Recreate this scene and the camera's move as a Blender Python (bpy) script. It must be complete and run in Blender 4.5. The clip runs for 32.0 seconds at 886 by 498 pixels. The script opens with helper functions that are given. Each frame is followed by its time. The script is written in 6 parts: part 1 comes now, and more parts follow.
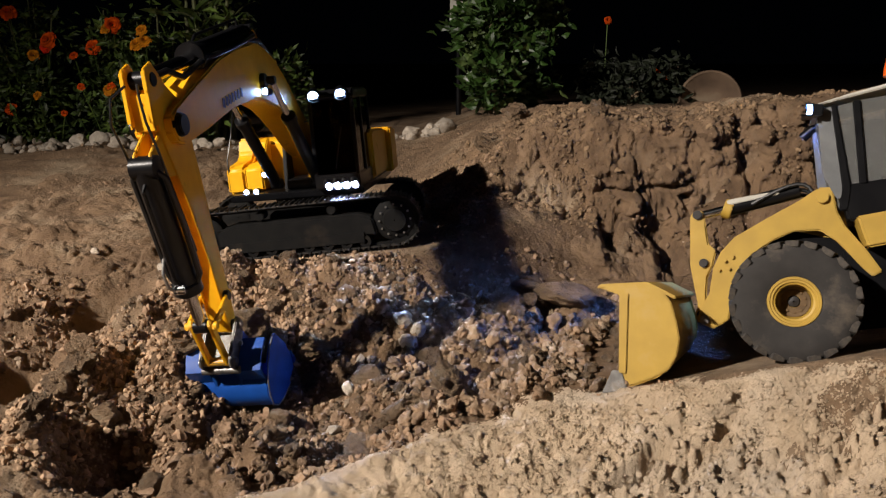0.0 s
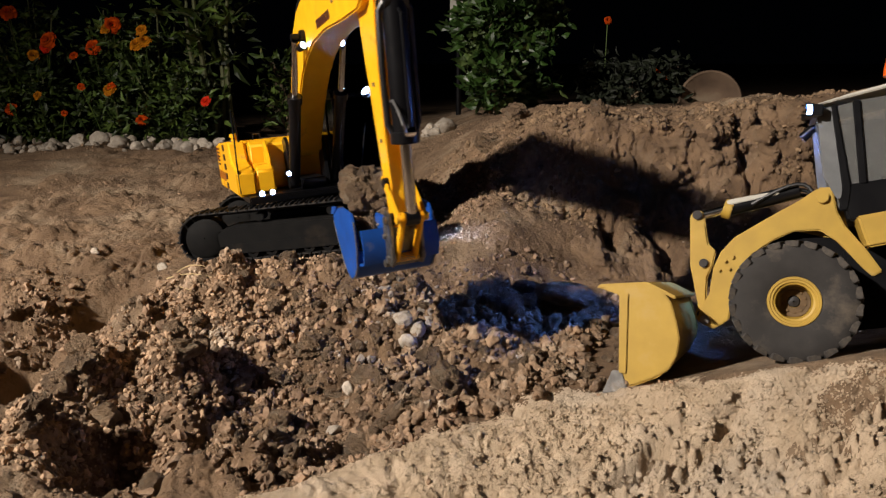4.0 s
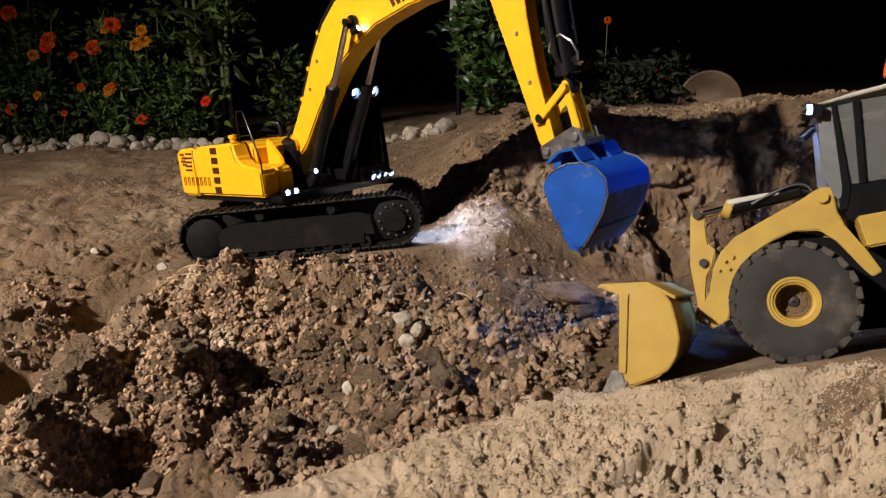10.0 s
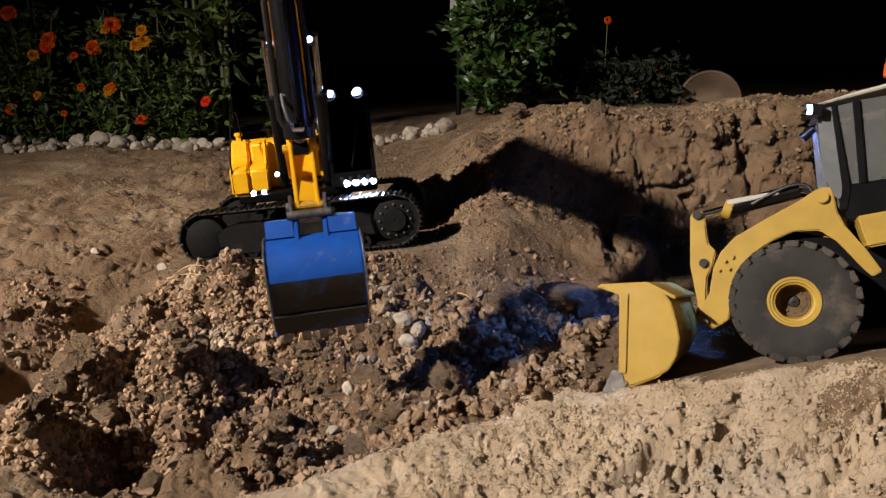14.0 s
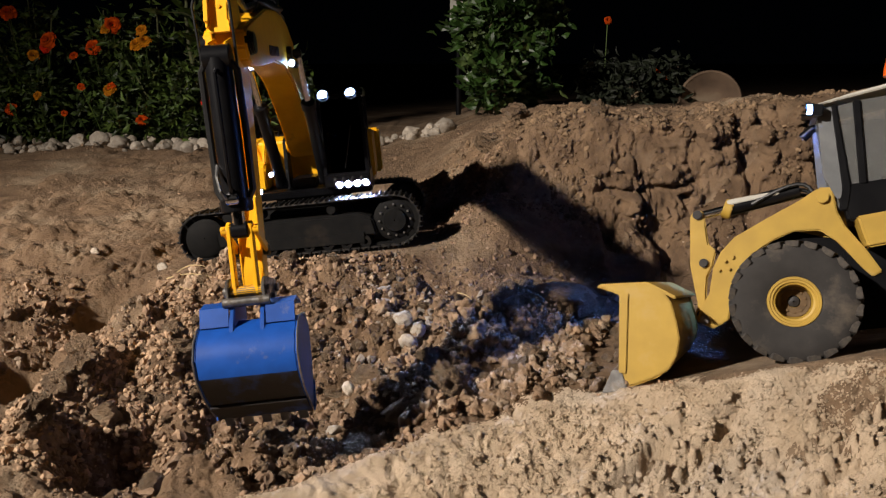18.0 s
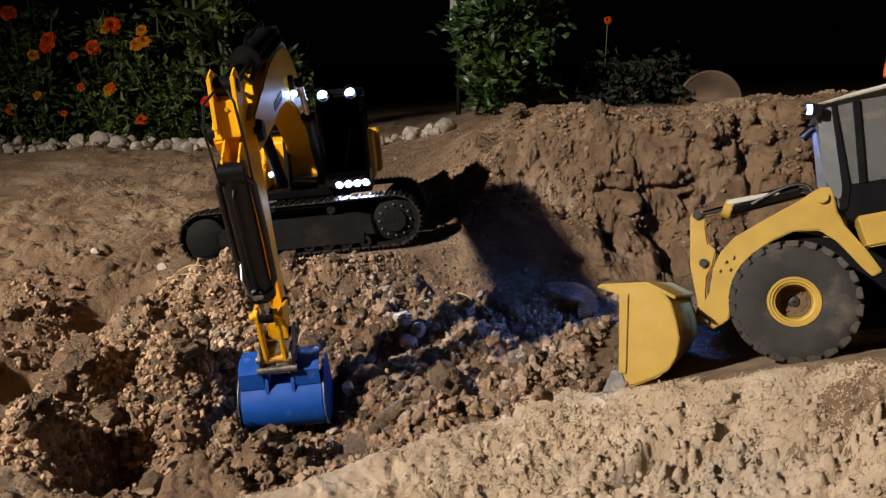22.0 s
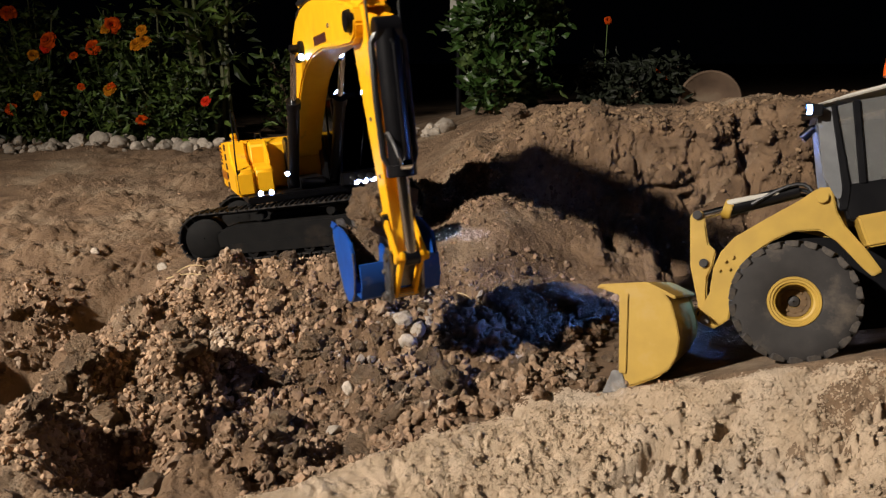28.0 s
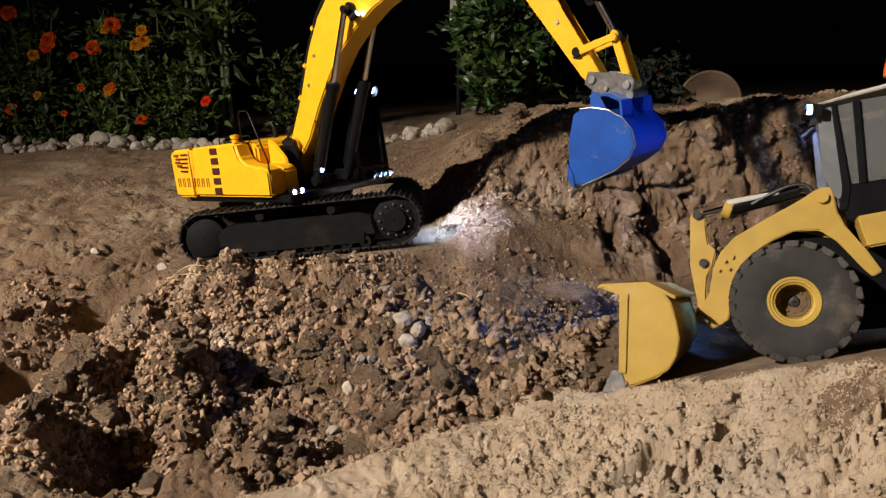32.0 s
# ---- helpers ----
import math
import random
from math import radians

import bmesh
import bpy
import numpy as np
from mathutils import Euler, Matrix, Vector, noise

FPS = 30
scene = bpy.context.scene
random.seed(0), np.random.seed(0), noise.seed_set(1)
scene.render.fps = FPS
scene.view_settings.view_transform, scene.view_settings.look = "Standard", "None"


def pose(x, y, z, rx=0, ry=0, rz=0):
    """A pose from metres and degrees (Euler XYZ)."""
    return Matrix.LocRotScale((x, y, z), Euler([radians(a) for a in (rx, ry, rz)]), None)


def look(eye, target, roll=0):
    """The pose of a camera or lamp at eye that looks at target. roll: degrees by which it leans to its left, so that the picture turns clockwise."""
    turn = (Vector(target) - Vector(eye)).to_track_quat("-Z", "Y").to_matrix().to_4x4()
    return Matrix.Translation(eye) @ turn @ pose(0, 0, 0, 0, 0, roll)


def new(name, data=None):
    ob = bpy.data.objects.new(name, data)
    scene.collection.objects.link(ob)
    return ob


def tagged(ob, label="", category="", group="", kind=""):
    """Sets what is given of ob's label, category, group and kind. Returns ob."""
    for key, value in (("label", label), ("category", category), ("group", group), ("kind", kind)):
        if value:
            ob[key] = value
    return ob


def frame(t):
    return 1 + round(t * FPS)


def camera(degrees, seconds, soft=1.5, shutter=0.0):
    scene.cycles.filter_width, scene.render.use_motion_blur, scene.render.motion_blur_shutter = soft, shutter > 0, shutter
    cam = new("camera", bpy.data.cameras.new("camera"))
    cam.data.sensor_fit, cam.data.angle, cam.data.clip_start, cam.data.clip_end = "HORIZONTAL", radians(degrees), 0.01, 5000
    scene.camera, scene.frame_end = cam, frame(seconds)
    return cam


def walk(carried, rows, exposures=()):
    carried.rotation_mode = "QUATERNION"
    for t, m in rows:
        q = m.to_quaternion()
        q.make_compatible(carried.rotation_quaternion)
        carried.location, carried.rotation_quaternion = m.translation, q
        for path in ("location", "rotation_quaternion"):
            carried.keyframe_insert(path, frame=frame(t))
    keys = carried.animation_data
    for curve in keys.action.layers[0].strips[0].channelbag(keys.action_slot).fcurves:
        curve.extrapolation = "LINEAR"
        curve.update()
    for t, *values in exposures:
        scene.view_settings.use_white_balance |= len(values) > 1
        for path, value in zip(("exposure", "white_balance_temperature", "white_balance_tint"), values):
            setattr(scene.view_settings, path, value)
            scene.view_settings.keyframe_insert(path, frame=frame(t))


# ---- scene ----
# ---------- camera ----------
EYE = (0.0, 0.0, 0.292)
VIEW = look(EYE, (0.0, math.cos(radians(13.73)), 0.292 - math.sin(radians(13.73))))
cam = camera(60.42, 32.0, soft=1.3, shutter=0.5)
walk(cam, [(0.0, VIEW), (32.0, VIEW)], exposures=[(0.0, 0.0), (32.0, 0.0)])

# ---------- night sky and the floodlight ----------
world = bpy.data.worlds.new("night")
scene.world = world
world.use_nodes = True
world.node_tree.nodes["Background"].inputs["Color"].default_value = (0.10, 0.13, 0.22, 1)
world.node_tree.nodes["Background"].inputs["Strength"].default_value = 0.002
flood = new("floodlight", bpy.data.lights.new("floodlight", "SPOT"))
flood.data.energy = 730
flood.data.color = (1.0, 0.90, 0.80)
flood.data.shadow_soft_size = 0.05
flood.data.spot_size = radians(88)
flood.data.spot_blend = 1.0
flood.matrix_world = look((-2.194, -0.566, 1.739), (0.08, 0.80, -0.05))
tagged(flood, "warm floodlight shining across the dig", "lamp")


# ---------- materials ----------
def material(name, rough=0.6, metal=0.0, base=(0.5, 0.5, 0.5), dark=None, scale=40.0, detail=6.0, bump=0.0, bump_scale=200.0, dirt=None, dirt_scale=18.0, dirt_low=0.5, dirt_high=0.7, spread=0.0, coat=0.0, grains=0.0, sheen=0.5):
    """Two tones broken by noise at one scale, dirt at another, with fine relief."""
    m = bpy.data.materials.new(name)
    m.use_nodes = True
    nt = m.node_tree
    p = nt.nodes["Principled BSDF"]
    p.inputs["Roughness"].default_value = rough
    p.inputs["Metallic"].default_value = metal
    p.inputs["Coat Weight"].default_value = coat
    p.inputs["Specular IOR Level"].default_value = sheen
    tc = nt.nodes.new("ShaderNodeTexCoord")
    n1 = nt.nodes.new("ShaderNodeTexNoise")
    n1.inputs["Scale"].default_value = scale
    n1.inputs["Detail"].default_value = detail
    nt.links.new(tc.outputs["Object"], n1.inputs["Vector"])
    ramp = nt.nodes.new("ShaderNodeValToRGB")
    ramp.color_ramp.elements[0].position = 0.35
    ramp.color_ramp.elements[1].position = 0.68
    ramp.color_ramp.elements[0].color = (*(dark or [c * 0.8 for c in base]), 1)
    ramp.color_ramp.elements[1].color = (*base, 1)
    nt.links.new(n1.outputs["Fac"], ramp.inputs["Fac"])
    colour = ramp.outputs["Color"]
    if dirt:
        n2 = nt.nodes.new("ShaderNodeTexNoise")
        n2.inputs["Scale"].default_value = dirt_scale
        n2.inputs["Detail"].default_value = 8
        n2.inputs["Roughness"].default_value = 0.65
        nt.links.new(tc.outputs["Object"], n2.inputs["Vector"])
        span = nt.nodes.new("ShaderNodeMapRange")
        span.inputs["From Min"].default_value = dirt_low
        span.inputs["From Max"].default_value = dirt_high
        nt.links.new(n2.outputs["Fac"], span.inputs["Value"])
        mix = nt.nodes.new("ShaderNodeMix")
        mix.data_type = "RGBA"
        mix.inputs[7].default_value = (*dirt, 1)
        nt.links.new(span.outputs["Result"], mix.inputs[0])
        nt.links.new(colour, mix.inputs[6])
        colour = mix.outputs[2]
        rr = nt.nodes.new("ShaderNodeMapRange")
        rr.inputs["To Min"].default_value = rough
        rr.inputs["To Max"].default_value = 0.9
        nt.links.new(span.outputs["Result"], rr.inputs["Value"])
        nt.links.new(rr.outputs["Result"], p.inputs["Roughness"])
    if spread:
        info = nt.nodes.new("ShaderNodeObjectInfo")
        geo = nt.nodes.new("ShaderNodeNewGeometry")
        add = nt.nodes.new("ShaderNodeMath")
        add.operation = "ADD"
        nt.links.new(info.outputs["Random"], add.inputs[0])
        nt.links.new(geo.outputs["Random Per Island"], add.inputs[1])
        frac = nt.nodes.new("ShaderNodeMath")
        frac.operation = "FRACT"
        nt.links.new(add.outputs[0], frac.inputs[0])
        val = nt.nodes.new("ShaderNodeMapRange")
        val.inputs["To Min"].default_value = 1 - spread
        val.inputs["To Max"].default_value = 1 + spread
        nt.links.new(frac.outputs[0], val.inputs["Value"])
        hsv = nt.nodes.new("ShaderNodeHueSaturation")
        nt.links.new(val.outputs["Result"], hsv.inputs["Value"])
        nt.links.new(colour, hsv.inputs["Color"])
        colour = hsv.outputs["Color"]
    nt.links.new(colour, p.inputs["Base Color"])
    if bump:
        n3 = nt.nodes.new("ShaderNodeTexNoise")
        n3.inputs["Scale"].default_value = bump_scale
        n3.inputs["Detail"].default_value = 8
        n3.inputs["Roughness"].default_value = 0.7
        nt.links.new(tc.outputs["Object"], n3.inputs["Vector"])
        b = nt.nodes.new("ShaderNodeBump")
        b.inputs["Strength"].default_value = 1.0
        b.inputs["Distance"].default_value = bump
        height = n3.outputs["Fac"]
        if grains:
            vo = nt.nodes.new("ShaderNodeTexVoronoi")
            vo.inputs["Scale"].default_value = grains
            vo.inputs["Detail"].default_value = 2
            warp = nt.nodes.new("ShaderNodeMixRGB")
            warp.blend_type = "LINEAR_LIGHT"
            warp.inputs["Fac"].default_value = 0.006
            nt.links.new(tc.outputs["Object"], warp.inputs["Color1"])
            nt.links.new(n3.outputs["Color"], warp.inputs["Color2"])
            nt.links.new(warp.outputs["Color"], vo.inputs["Vector"])
            less = nt.nodes.new("ShaderNodeMath")
            less.operation = "MULTIPLY_ADD"
            less.inputs[1].default_value = -0.9
            nt.links.new(vo.outputs["Distance"], less.inputs[0])
            nt.links.new(n3.outputs["Fac"], less.inputs[2])
            height = less.outputs[0]
        nt.links.new(height, b.inputs["Height"])
        nt.links.new(b.outputs["Normal"], p.inputs["Normal"])
    return m


def glow(name, colour, strength):
    m = bpy.data.materials.new(name)
    m.use_nodes = True
    p = m.node_tree.nodes["Principled BSDF"]
    p.inputs["Base Color"].default_value = (0.9, 0.9, 0.9, 1)
    p.inputs["Emission Color"].default_value = (*colour, 1)
    p.inputs["Emission Strength"].default_value = strength
    return m


SOIL = material("soil", 0.95, 0, (0.275, 0.177, 0.102), (0.150, 0.091, 0.050), 16, 10, 0.0026, 170, (0.36, 0.265, 0.172), 4.2, 0.50, 0.66, grains=150)
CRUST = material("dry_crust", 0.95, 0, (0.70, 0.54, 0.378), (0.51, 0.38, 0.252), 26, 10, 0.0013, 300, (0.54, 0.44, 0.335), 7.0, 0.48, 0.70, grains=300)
DARKEARTH = material("dark_earth", 0.9, 0, (0.245, 0.152, 0.083), (0.120, 0.072, 0.038), 22, 10, 0.0026, 150, (0.25, 0.175, 0.110), 5.0, 0.54, 0.70, grains=150)
GRIT = material("grit", 0.95, 0, (0.32, 0.210, 0.132), (0.18, 0.113, 0.068), 60, 6, 0.0012, 400, (0.36, 0.28, 0.20), 12, 0.55, 0.7, spread=0.45)
# cool lamplight put into the colour of the pit gravel
LAMPGRIT = material("lamplit_grit", 0.95, 0, (0.36, 0.305, 0.255), (0.24, 0.20, 0.16), 60, 6, 0.0012, 400, (0.27, 0.20, 0.14), 12, 0.55, 0.7, spread=0.35)
BANKGRIT = material("bank_grit", 0.95, 0, (0.26, 0.172, 0.098), (0.14, 0.089, 0.050), 60, 6, 0.0012, 300, spread=0.35)
CLOD = material("clod", 0.95, 0, (0.40, 0.262, 0.152), (0.24, 0.154, 0.087), 3.2, 9, 0.045, 9, (0.38, 0.29, 0.195), 2.2, 0.52, 0.70, spread=0.25)
HEAPGRIT = material("heap_gravel", 0.95, 0, (0.44, 0.295, 0.185), (0.27, 0.178, 0.108), 60, 6, 0.0012, 400, (0.46, 0.38, 0.29), 12, 0.55, 0.7, spread=0.45)
CLODFIELD = material("crumbled_clod", 0.95, 0, (0.33, 0.215, 0.130), (0.16, 0.102, 0.060), 90, 8, 0.0022, 220, (0.42, 0.33, 0.24), 25, 0.5, 0.7, spread=0.3)
STONE = material("pale_stone", 0.8, 0, (0.52, 0.46, 0.38), (0.36, 0.30, 0.24), 3, 8, 0.002, 8, (0.27, 0.19, 0.12), 2.5, 0.55, 0.7, spread=0.3)
YELLOW = material("machine_yellow", 0.42, 0, (0.86, 0.45, 0.012), (0.80, 0.40, 0.010), 60, 5, 0.00010, 500, (0.42, 0.24, 0.05), 26, 0.62, 0.80, sheen=0.25)
MUSTARD = material("faded_yellow", 0.55, 0, (0.45, 0.288, 0.043), (0.38, 0.24, 0.037), 40, 6, 0.00012, 500, (0.42, 0.29, 0.12), 20, 0.58, 0.78)
BLUE = material("bucket_blue", 0.50, 0.0, (0.007, 0.072, 0.36), (0.006, 0.054, 0.27), 50, 6, 0.0001, 400, (0.16, 0.17, 0.22), 34, 0.60, 0.80, sheen=0.3)
# blue darkened both for stuck dirt and for the shade underneath
DIRTSHADEBLUE = material("dirty_shaded_bucket_blue", 0.5, 0.0, (0.010, 0.070, 0.32), (0.008, 0.045, 0.20), 50, 6, 0.0003, 300, (0.030, 0.026, 0.024), 20, 0.33, 0.50)
BLACK = material("black_paint", 0.30, 0, (0.007, 0.007, 0.008), (0.004, 0.004, 0.005), 50, 5, 0.0001, 400, (0.045, 0.034, 0.025), 30, 0.68, 0.85, sheen=0.28)
WORN = material("worn_dark_steel", 0.6, 0.4, (0.045, 0.04, 0.038), (0.022, 0.02, 0.02), 45, 7, 0.0002, 400, (0.13, 0.10, 0.075), 30, 0.52, 0.72)
TRACKM = material("track_steel", 0.6, 0.3, (0.022, 0.021, 0.020), (0.012, 0.011, 0.011), 70, 6, 0.0002, 400, (0.11, 0.085, 0.06), 40, 0.52, 0.75)
DUSTY = material("dusty_black", 0.75, 0, (0.009, 0.0085, 0.008), (0.005, 0.005, 0.005), 60, 6, 0.0003, 300, (0.030, 0.023, 0.017), 24, 0.56, 0.80, sheen=0.15)
RUBBER = material("tyre_rubber", 0.85, 0, (0.030, 0.027, 0.025), (0.019, 0.017, 0.016), 55, 6, 0.0002, 600, (0.10, 0.08, 0.06), 30, 0.52, 0.75)
PILLAR = material("dusty_corner_glass", 0.25, 0, (0.17, 0.175, 0.18), (0.12, 0.125, 0.13), 40, 5, 0.0001, 400)
GREY = material("dull_grey", 0.7, 0, (0.30, 0.29, 0.27), (0.22, 0.21, 0.20), 40, 5, 0.0001, 400)
COUPLER = material("coupler_steel", 0.36, 0.8, (0.26, 0.25, 0.24), (0.14, 0.135, 0.13), 90, 6, 0.00015, 600, (0.10, 0.075, 0.05), 60, 0.5, 0.72)
STEEL = material("bare_steel", 0.38, 0.9, (0.42, 0.41, 0.40), (0.26, 0.25, 0.24), 90, 6, 0.00015, 600, (0.20, 0.15, 0.10), 60, 0.55, 0.75)
CHROME = material("chrome_rod", 0.15, 1.0, (0.75, 0.75, 0.76), (0.66, 0.66, 0.68), 80, 4)
WHITE = material("white_paint", 0.5, 0, (0.50, 0.48, 0.43), (0.40, 0.38, 0.33), 40, 6, 0.0001, 500, (0.35, 0.28, 0.19), 24, 0.55, 0.75)
HOSE = material("rubber_hose", 0.4, 0, (0.010, 0.010, 0.011), (0.006, 0.006, 0.006), 80, 4)
MAROON = material("dark_red_decal", 0.5, 0, (0.055, 0.010, 0.008), (0.04, 0.008, 0.006), 60, 4)
LEAF = material("leaf_green", 0.38, 0, (0.033, 0.072, 0.013), (0.017, 0.038, 0.008), 30, 5, 0, 0, (0.085, 0.12, 0.025), 8, 0.5, 0.7, spread=0.5)
DARKLEAF = material("dark_leaf", 0.5, 0, (0.075, 0.115, 0.020), (0.024, 0.044, 0.010), 20, 5, 0, 0, (0.15, 0.12, 0.025), 9, 0.60, 0.74, spread=0.8, sheen=0.4)
STEM = material("plant_stem", 0.7, 0, (0.13, 0.15, 0.06), (0.08, 0.08, 0.03), 30, 5)
# leaf green with the gloom behind the bank put into the colour
SHADELEAF = material("shaded_leaf", 0.7, 0, (0.014, 0.020, 0.007), (0.008, 0.012, 0.005), 20, 5, 0, 0, (0.03, 0.03, 0.010), 9, 0.58, 0.72, spread=0.5)
BARK = material("shrub_bark", 0.9, 0, (0.22, 0.16, 0.10), (0.10, 0.07, 0.045), 40, 6, 0.001, 150)
ORANGE = material("orange_petals", 0.8, 0, (0.60, 0.075, 0.002), (0.38, 0.035, 0.002), 60, 5, spread=0.3, sheen=0.1)
YELLOWPETAL = material("yellow_petals", 0.8, 0, (0.55, 0.20, 0.006), (0.32, 0.10, 0.005), 60, 5, spread=0.3, sheen=0.1)
REDPETAL = material("red_petals", 0.6, 0, (0.70, 0.030, 0.006), (0.5, 0.016, 0.004), 60, 5, sheen=0.1)
OCHRE = material("ochre_decal", 0.5, 0, (0.42, 0.17, 0.02), (0.32, 0.12, 0.015), 60, 4)
REDMARK = material("red_decal", 0.5, 0, (0.22, 0.035, 0.012), (0.12, 0.02, 0.01), 60, 4)
MUD = material("dried_mud", 0.9, 0, (0.15, 0.095, 0.045), (0.08, 0.05, 0.025), 60, 6, 0.0006, 250)
STRAW = material("dry_straw", 0.8, 0, (0.50, 0.38, 0.20), (0.36, 0.26, 0.13), 60, 5)
TERRA = material("weathered_clay", 0.9, 0, (0.19, 0.125, 0.08), (0.11, 0.072, 0.047), 9, 7, 0.002, 60, (0.24, 0.19, 0.13), 5, 0.5, 0.7)
LED = glow("cool_led", (0.36, 0.55, 1.0), 75)
LED_BEAM = glow("cool_led_beam", (0.46, 0.62, 1.0), 6000)
LED_SMALL = glow("small_cool_led", (0.35, 0.48, 1.0), 200)
LED_BLUE = glow("blue_led", (0.10, 0.27, 1.0), 700)
LED_FLOOR = glow("blue_floor_led", (0.08, 0.24, 1.0), 14000)
AMBER = material("amber_plastic", 0.3, 0, (0.75, 0.13, 0.015), (0.6, 0.09, 0.01), 30, 4)

glassm = bpy.data.materials.new("cab_glass")
glassm.use_nodes = True
gp = glassm.node_tree.nodes["Principled BSDF"]
gp.inputs["Base Color"].default_value = (0.46, 0.47, 0.46, 1)
gp.inputs["Roughness"].default_value = 0.22
gp.inputs["Transmission Weight"].default_value = 0.82
gp.inputs["IOR"].default_value = 1.15

darkglass = glassm.copy()
darkglass.name = "dark_cab_glass"
darkglass.node_tree.nodes["Principled BSDF"].inputs["Base Color"].default_value = (0.05, 0.06, 0.08, 1)
darkglass.node_tree.nodes["Principled BSDF"].inputs["Transmission Weight"].default_value = 1.0
darkglass.node_tree.nodes["Principled BSDF"].inputs["Roughness"].default_value = 0.06


# ---------- mesh helpers ----------
def part(name, bm, mat, parent=None, label="", smooth=True, kind="", sharp=38):
    """Links a bmesh as one mesh object, under a thing or a part."""
    me = bpy.data.meshes.new(name)
    bmesh.ops.recalc_face_normals(bm, faces=bm.faces)
    bm.to_mesh(me)
    bm.free()
    me.materials.append(mat)
    if smooth:
        me.shade_smooth()
        me.set_sharp_from_angle(angle=radians(sharp))
    ob = new(name, me)
    ob.parent = parent
    return tagged(ob, label, "", "", kind)


def share(name, me, m, parent):
    ob = new(name, me)
    ob.parent = parent
    ob.matrix_basis = m
    return ob


def bevelled(bm, w, seg=2, angle=25):
    if w > 0:
        bm.normal_update()
        edges = [e for e in bm.edges if len(e.link_faces) == 2 and e.calc_face_angle() > radians(angle)]
        bmesh.ops.bevel(bm, geom=edges, offset=w, segments=seg, affect="EDGES", clamp_overlap=True)
    return bm


def prism(profile, y0, y1, w=0.0008, seg=2, axis="y"):
    """A plate: the outline in x and z, from y0 to y1."""
    bm = bmesh.new()
    a = [bm.verts.new((x, y0, z)) for x, z in profile]
    b = [bm.verts.new((x, y1, z)) for x, z in profile]
    n = len(profile)
    bm.faces.new(a)
    bm.faces.new(b[::-1])
    for i in range(n):
        bm.faces.new((a[i], b[i], b[(i + 1) % n], a[(i + 1) % n]))
    bmesh.ops.recalc_face_normals(bm, faces=bm.faces)
    return bevelled(bm, w, seg)


def box(x0, x1, y0, y1, z0, z1, w=0.001, seg=2):
    return prism([(x0, z0), (x1, z0), (x1, z1), (x0, z1)], y0, y1, w, seg)


def rod(p, q, r, seg=20, r2=None, w=0.0):
    p, q = Vector(p), Vector(q)
    bm = bmesh.new()
    bmesh.ops.create_cone(bm, cap_ends=True, segments=seg, radius1=r, radius2=r if r2 is None else r2, depth=(q - p).length)
    turn = (q - p).to_track_quat("Z", "Y").to_matrix().to_4x4()
    bmesh.ops.transform(bm, matrix=Matrix.Translation((p + q) / 2) @ turn, verts=bm.verts)
    return bevelled(bm, w, 2)


def lathe(profile, centre, axis="y", seg=40, ring=False):
    """Turns (radius, along) round an axis through the centre."""
    bm = bmesh.new()
    rings = []
    for r, s in profile:
        ring = []
        for i in range(seg):
            a = 2 * math.pi * i / seg
            v = (r * math.cos(a), s, r * math.sin(a)) if axis == "y" else (r * math.cos(a), r * math.sin(a), s) if axis == "z" else (s, r * math.cos(a), r * math.sin(a))
            ring.append(bm.verts.new(Vector(v) + Vector(centre)))
        rings.append(ring)
    for a, b in zip(rings, rings[1:] + rings[:1] if ring else rings[1:]):
        for i in range(seg):
            bm.faces.new((a[i], a[(i + 1) % seg], b[(i + 1) % seg], b[i]))
    if ring:
        return bm
    bm.faces.new(rings[0])
    bm.faces.new(rings[-1][::-1])
    return bm


def tube(points, r, seg=8):
    """A round bar or hose along points."""
    bm = bmesh.new()
    pts = [Vector(p) for p in points]
    rings = []
    for i, p in enumerate(pts):
        d = (pts[min(i + 1, len(pts) - 1)] - pts[max(i - 1, 0)]).normalized()
        u = d.cross(Vector((0.31, 0.87, 0.39))).normalized()
        v = d.cross(u)
        rr = r[i] if isinstance(r, (list, tuple)) else r
        rings.append([bm.verts.new(p + rr * (math.cos(2 * math.pi * k / seg) * u + math.sin(2 * math.pi * k / seg) * v)) for k in range(seg)])
    for a, b in zip(rings, rings[1:]):
        for k in range(seg):
            bm.faces.new((a[k], a[(k + 1) % seg], b[(k + 1) % seg], b[k]))
    bm.faces.new(rings[0])
    bm.faces.new(rings[-1][::-1])
    return bm


def arc(p, q, sag, n=8):
    p, q, sag = Vector(p), Vector(q), Vector(sag)
    return [p.lerp(q, i / n) + sag * math.sin(math.pi * i / n) for i in range(n + 1)]


def joined(*parts_):
    bm = bmesh.new()
    for b in parts_:
        me = bpy.data.meshes.new("join")
        b.to_mesh(me)
        b.free()
        bm.from_mesh(me)
        bpy.data.meshes.remove(me)
    return bm


def thing(name, m, label, category, group="", kind=""):
    ob = new(name)
    ob.empty_display_size = 0.02
    ob.matrix_basis = m
    return tagged(ob, label, category, group, kind)


# ---------- ground ----------
def sstep(a, b, v):
    t = np.clip((v - a) / (b - a), 0, 1)
    return t * t * (3 - 2 * t)


PLANE = (0.3294, 0.6807, 0.0120, 0.1770, -0.3721)
TABLE = np.random.RandomState(5).rand(256, 256)


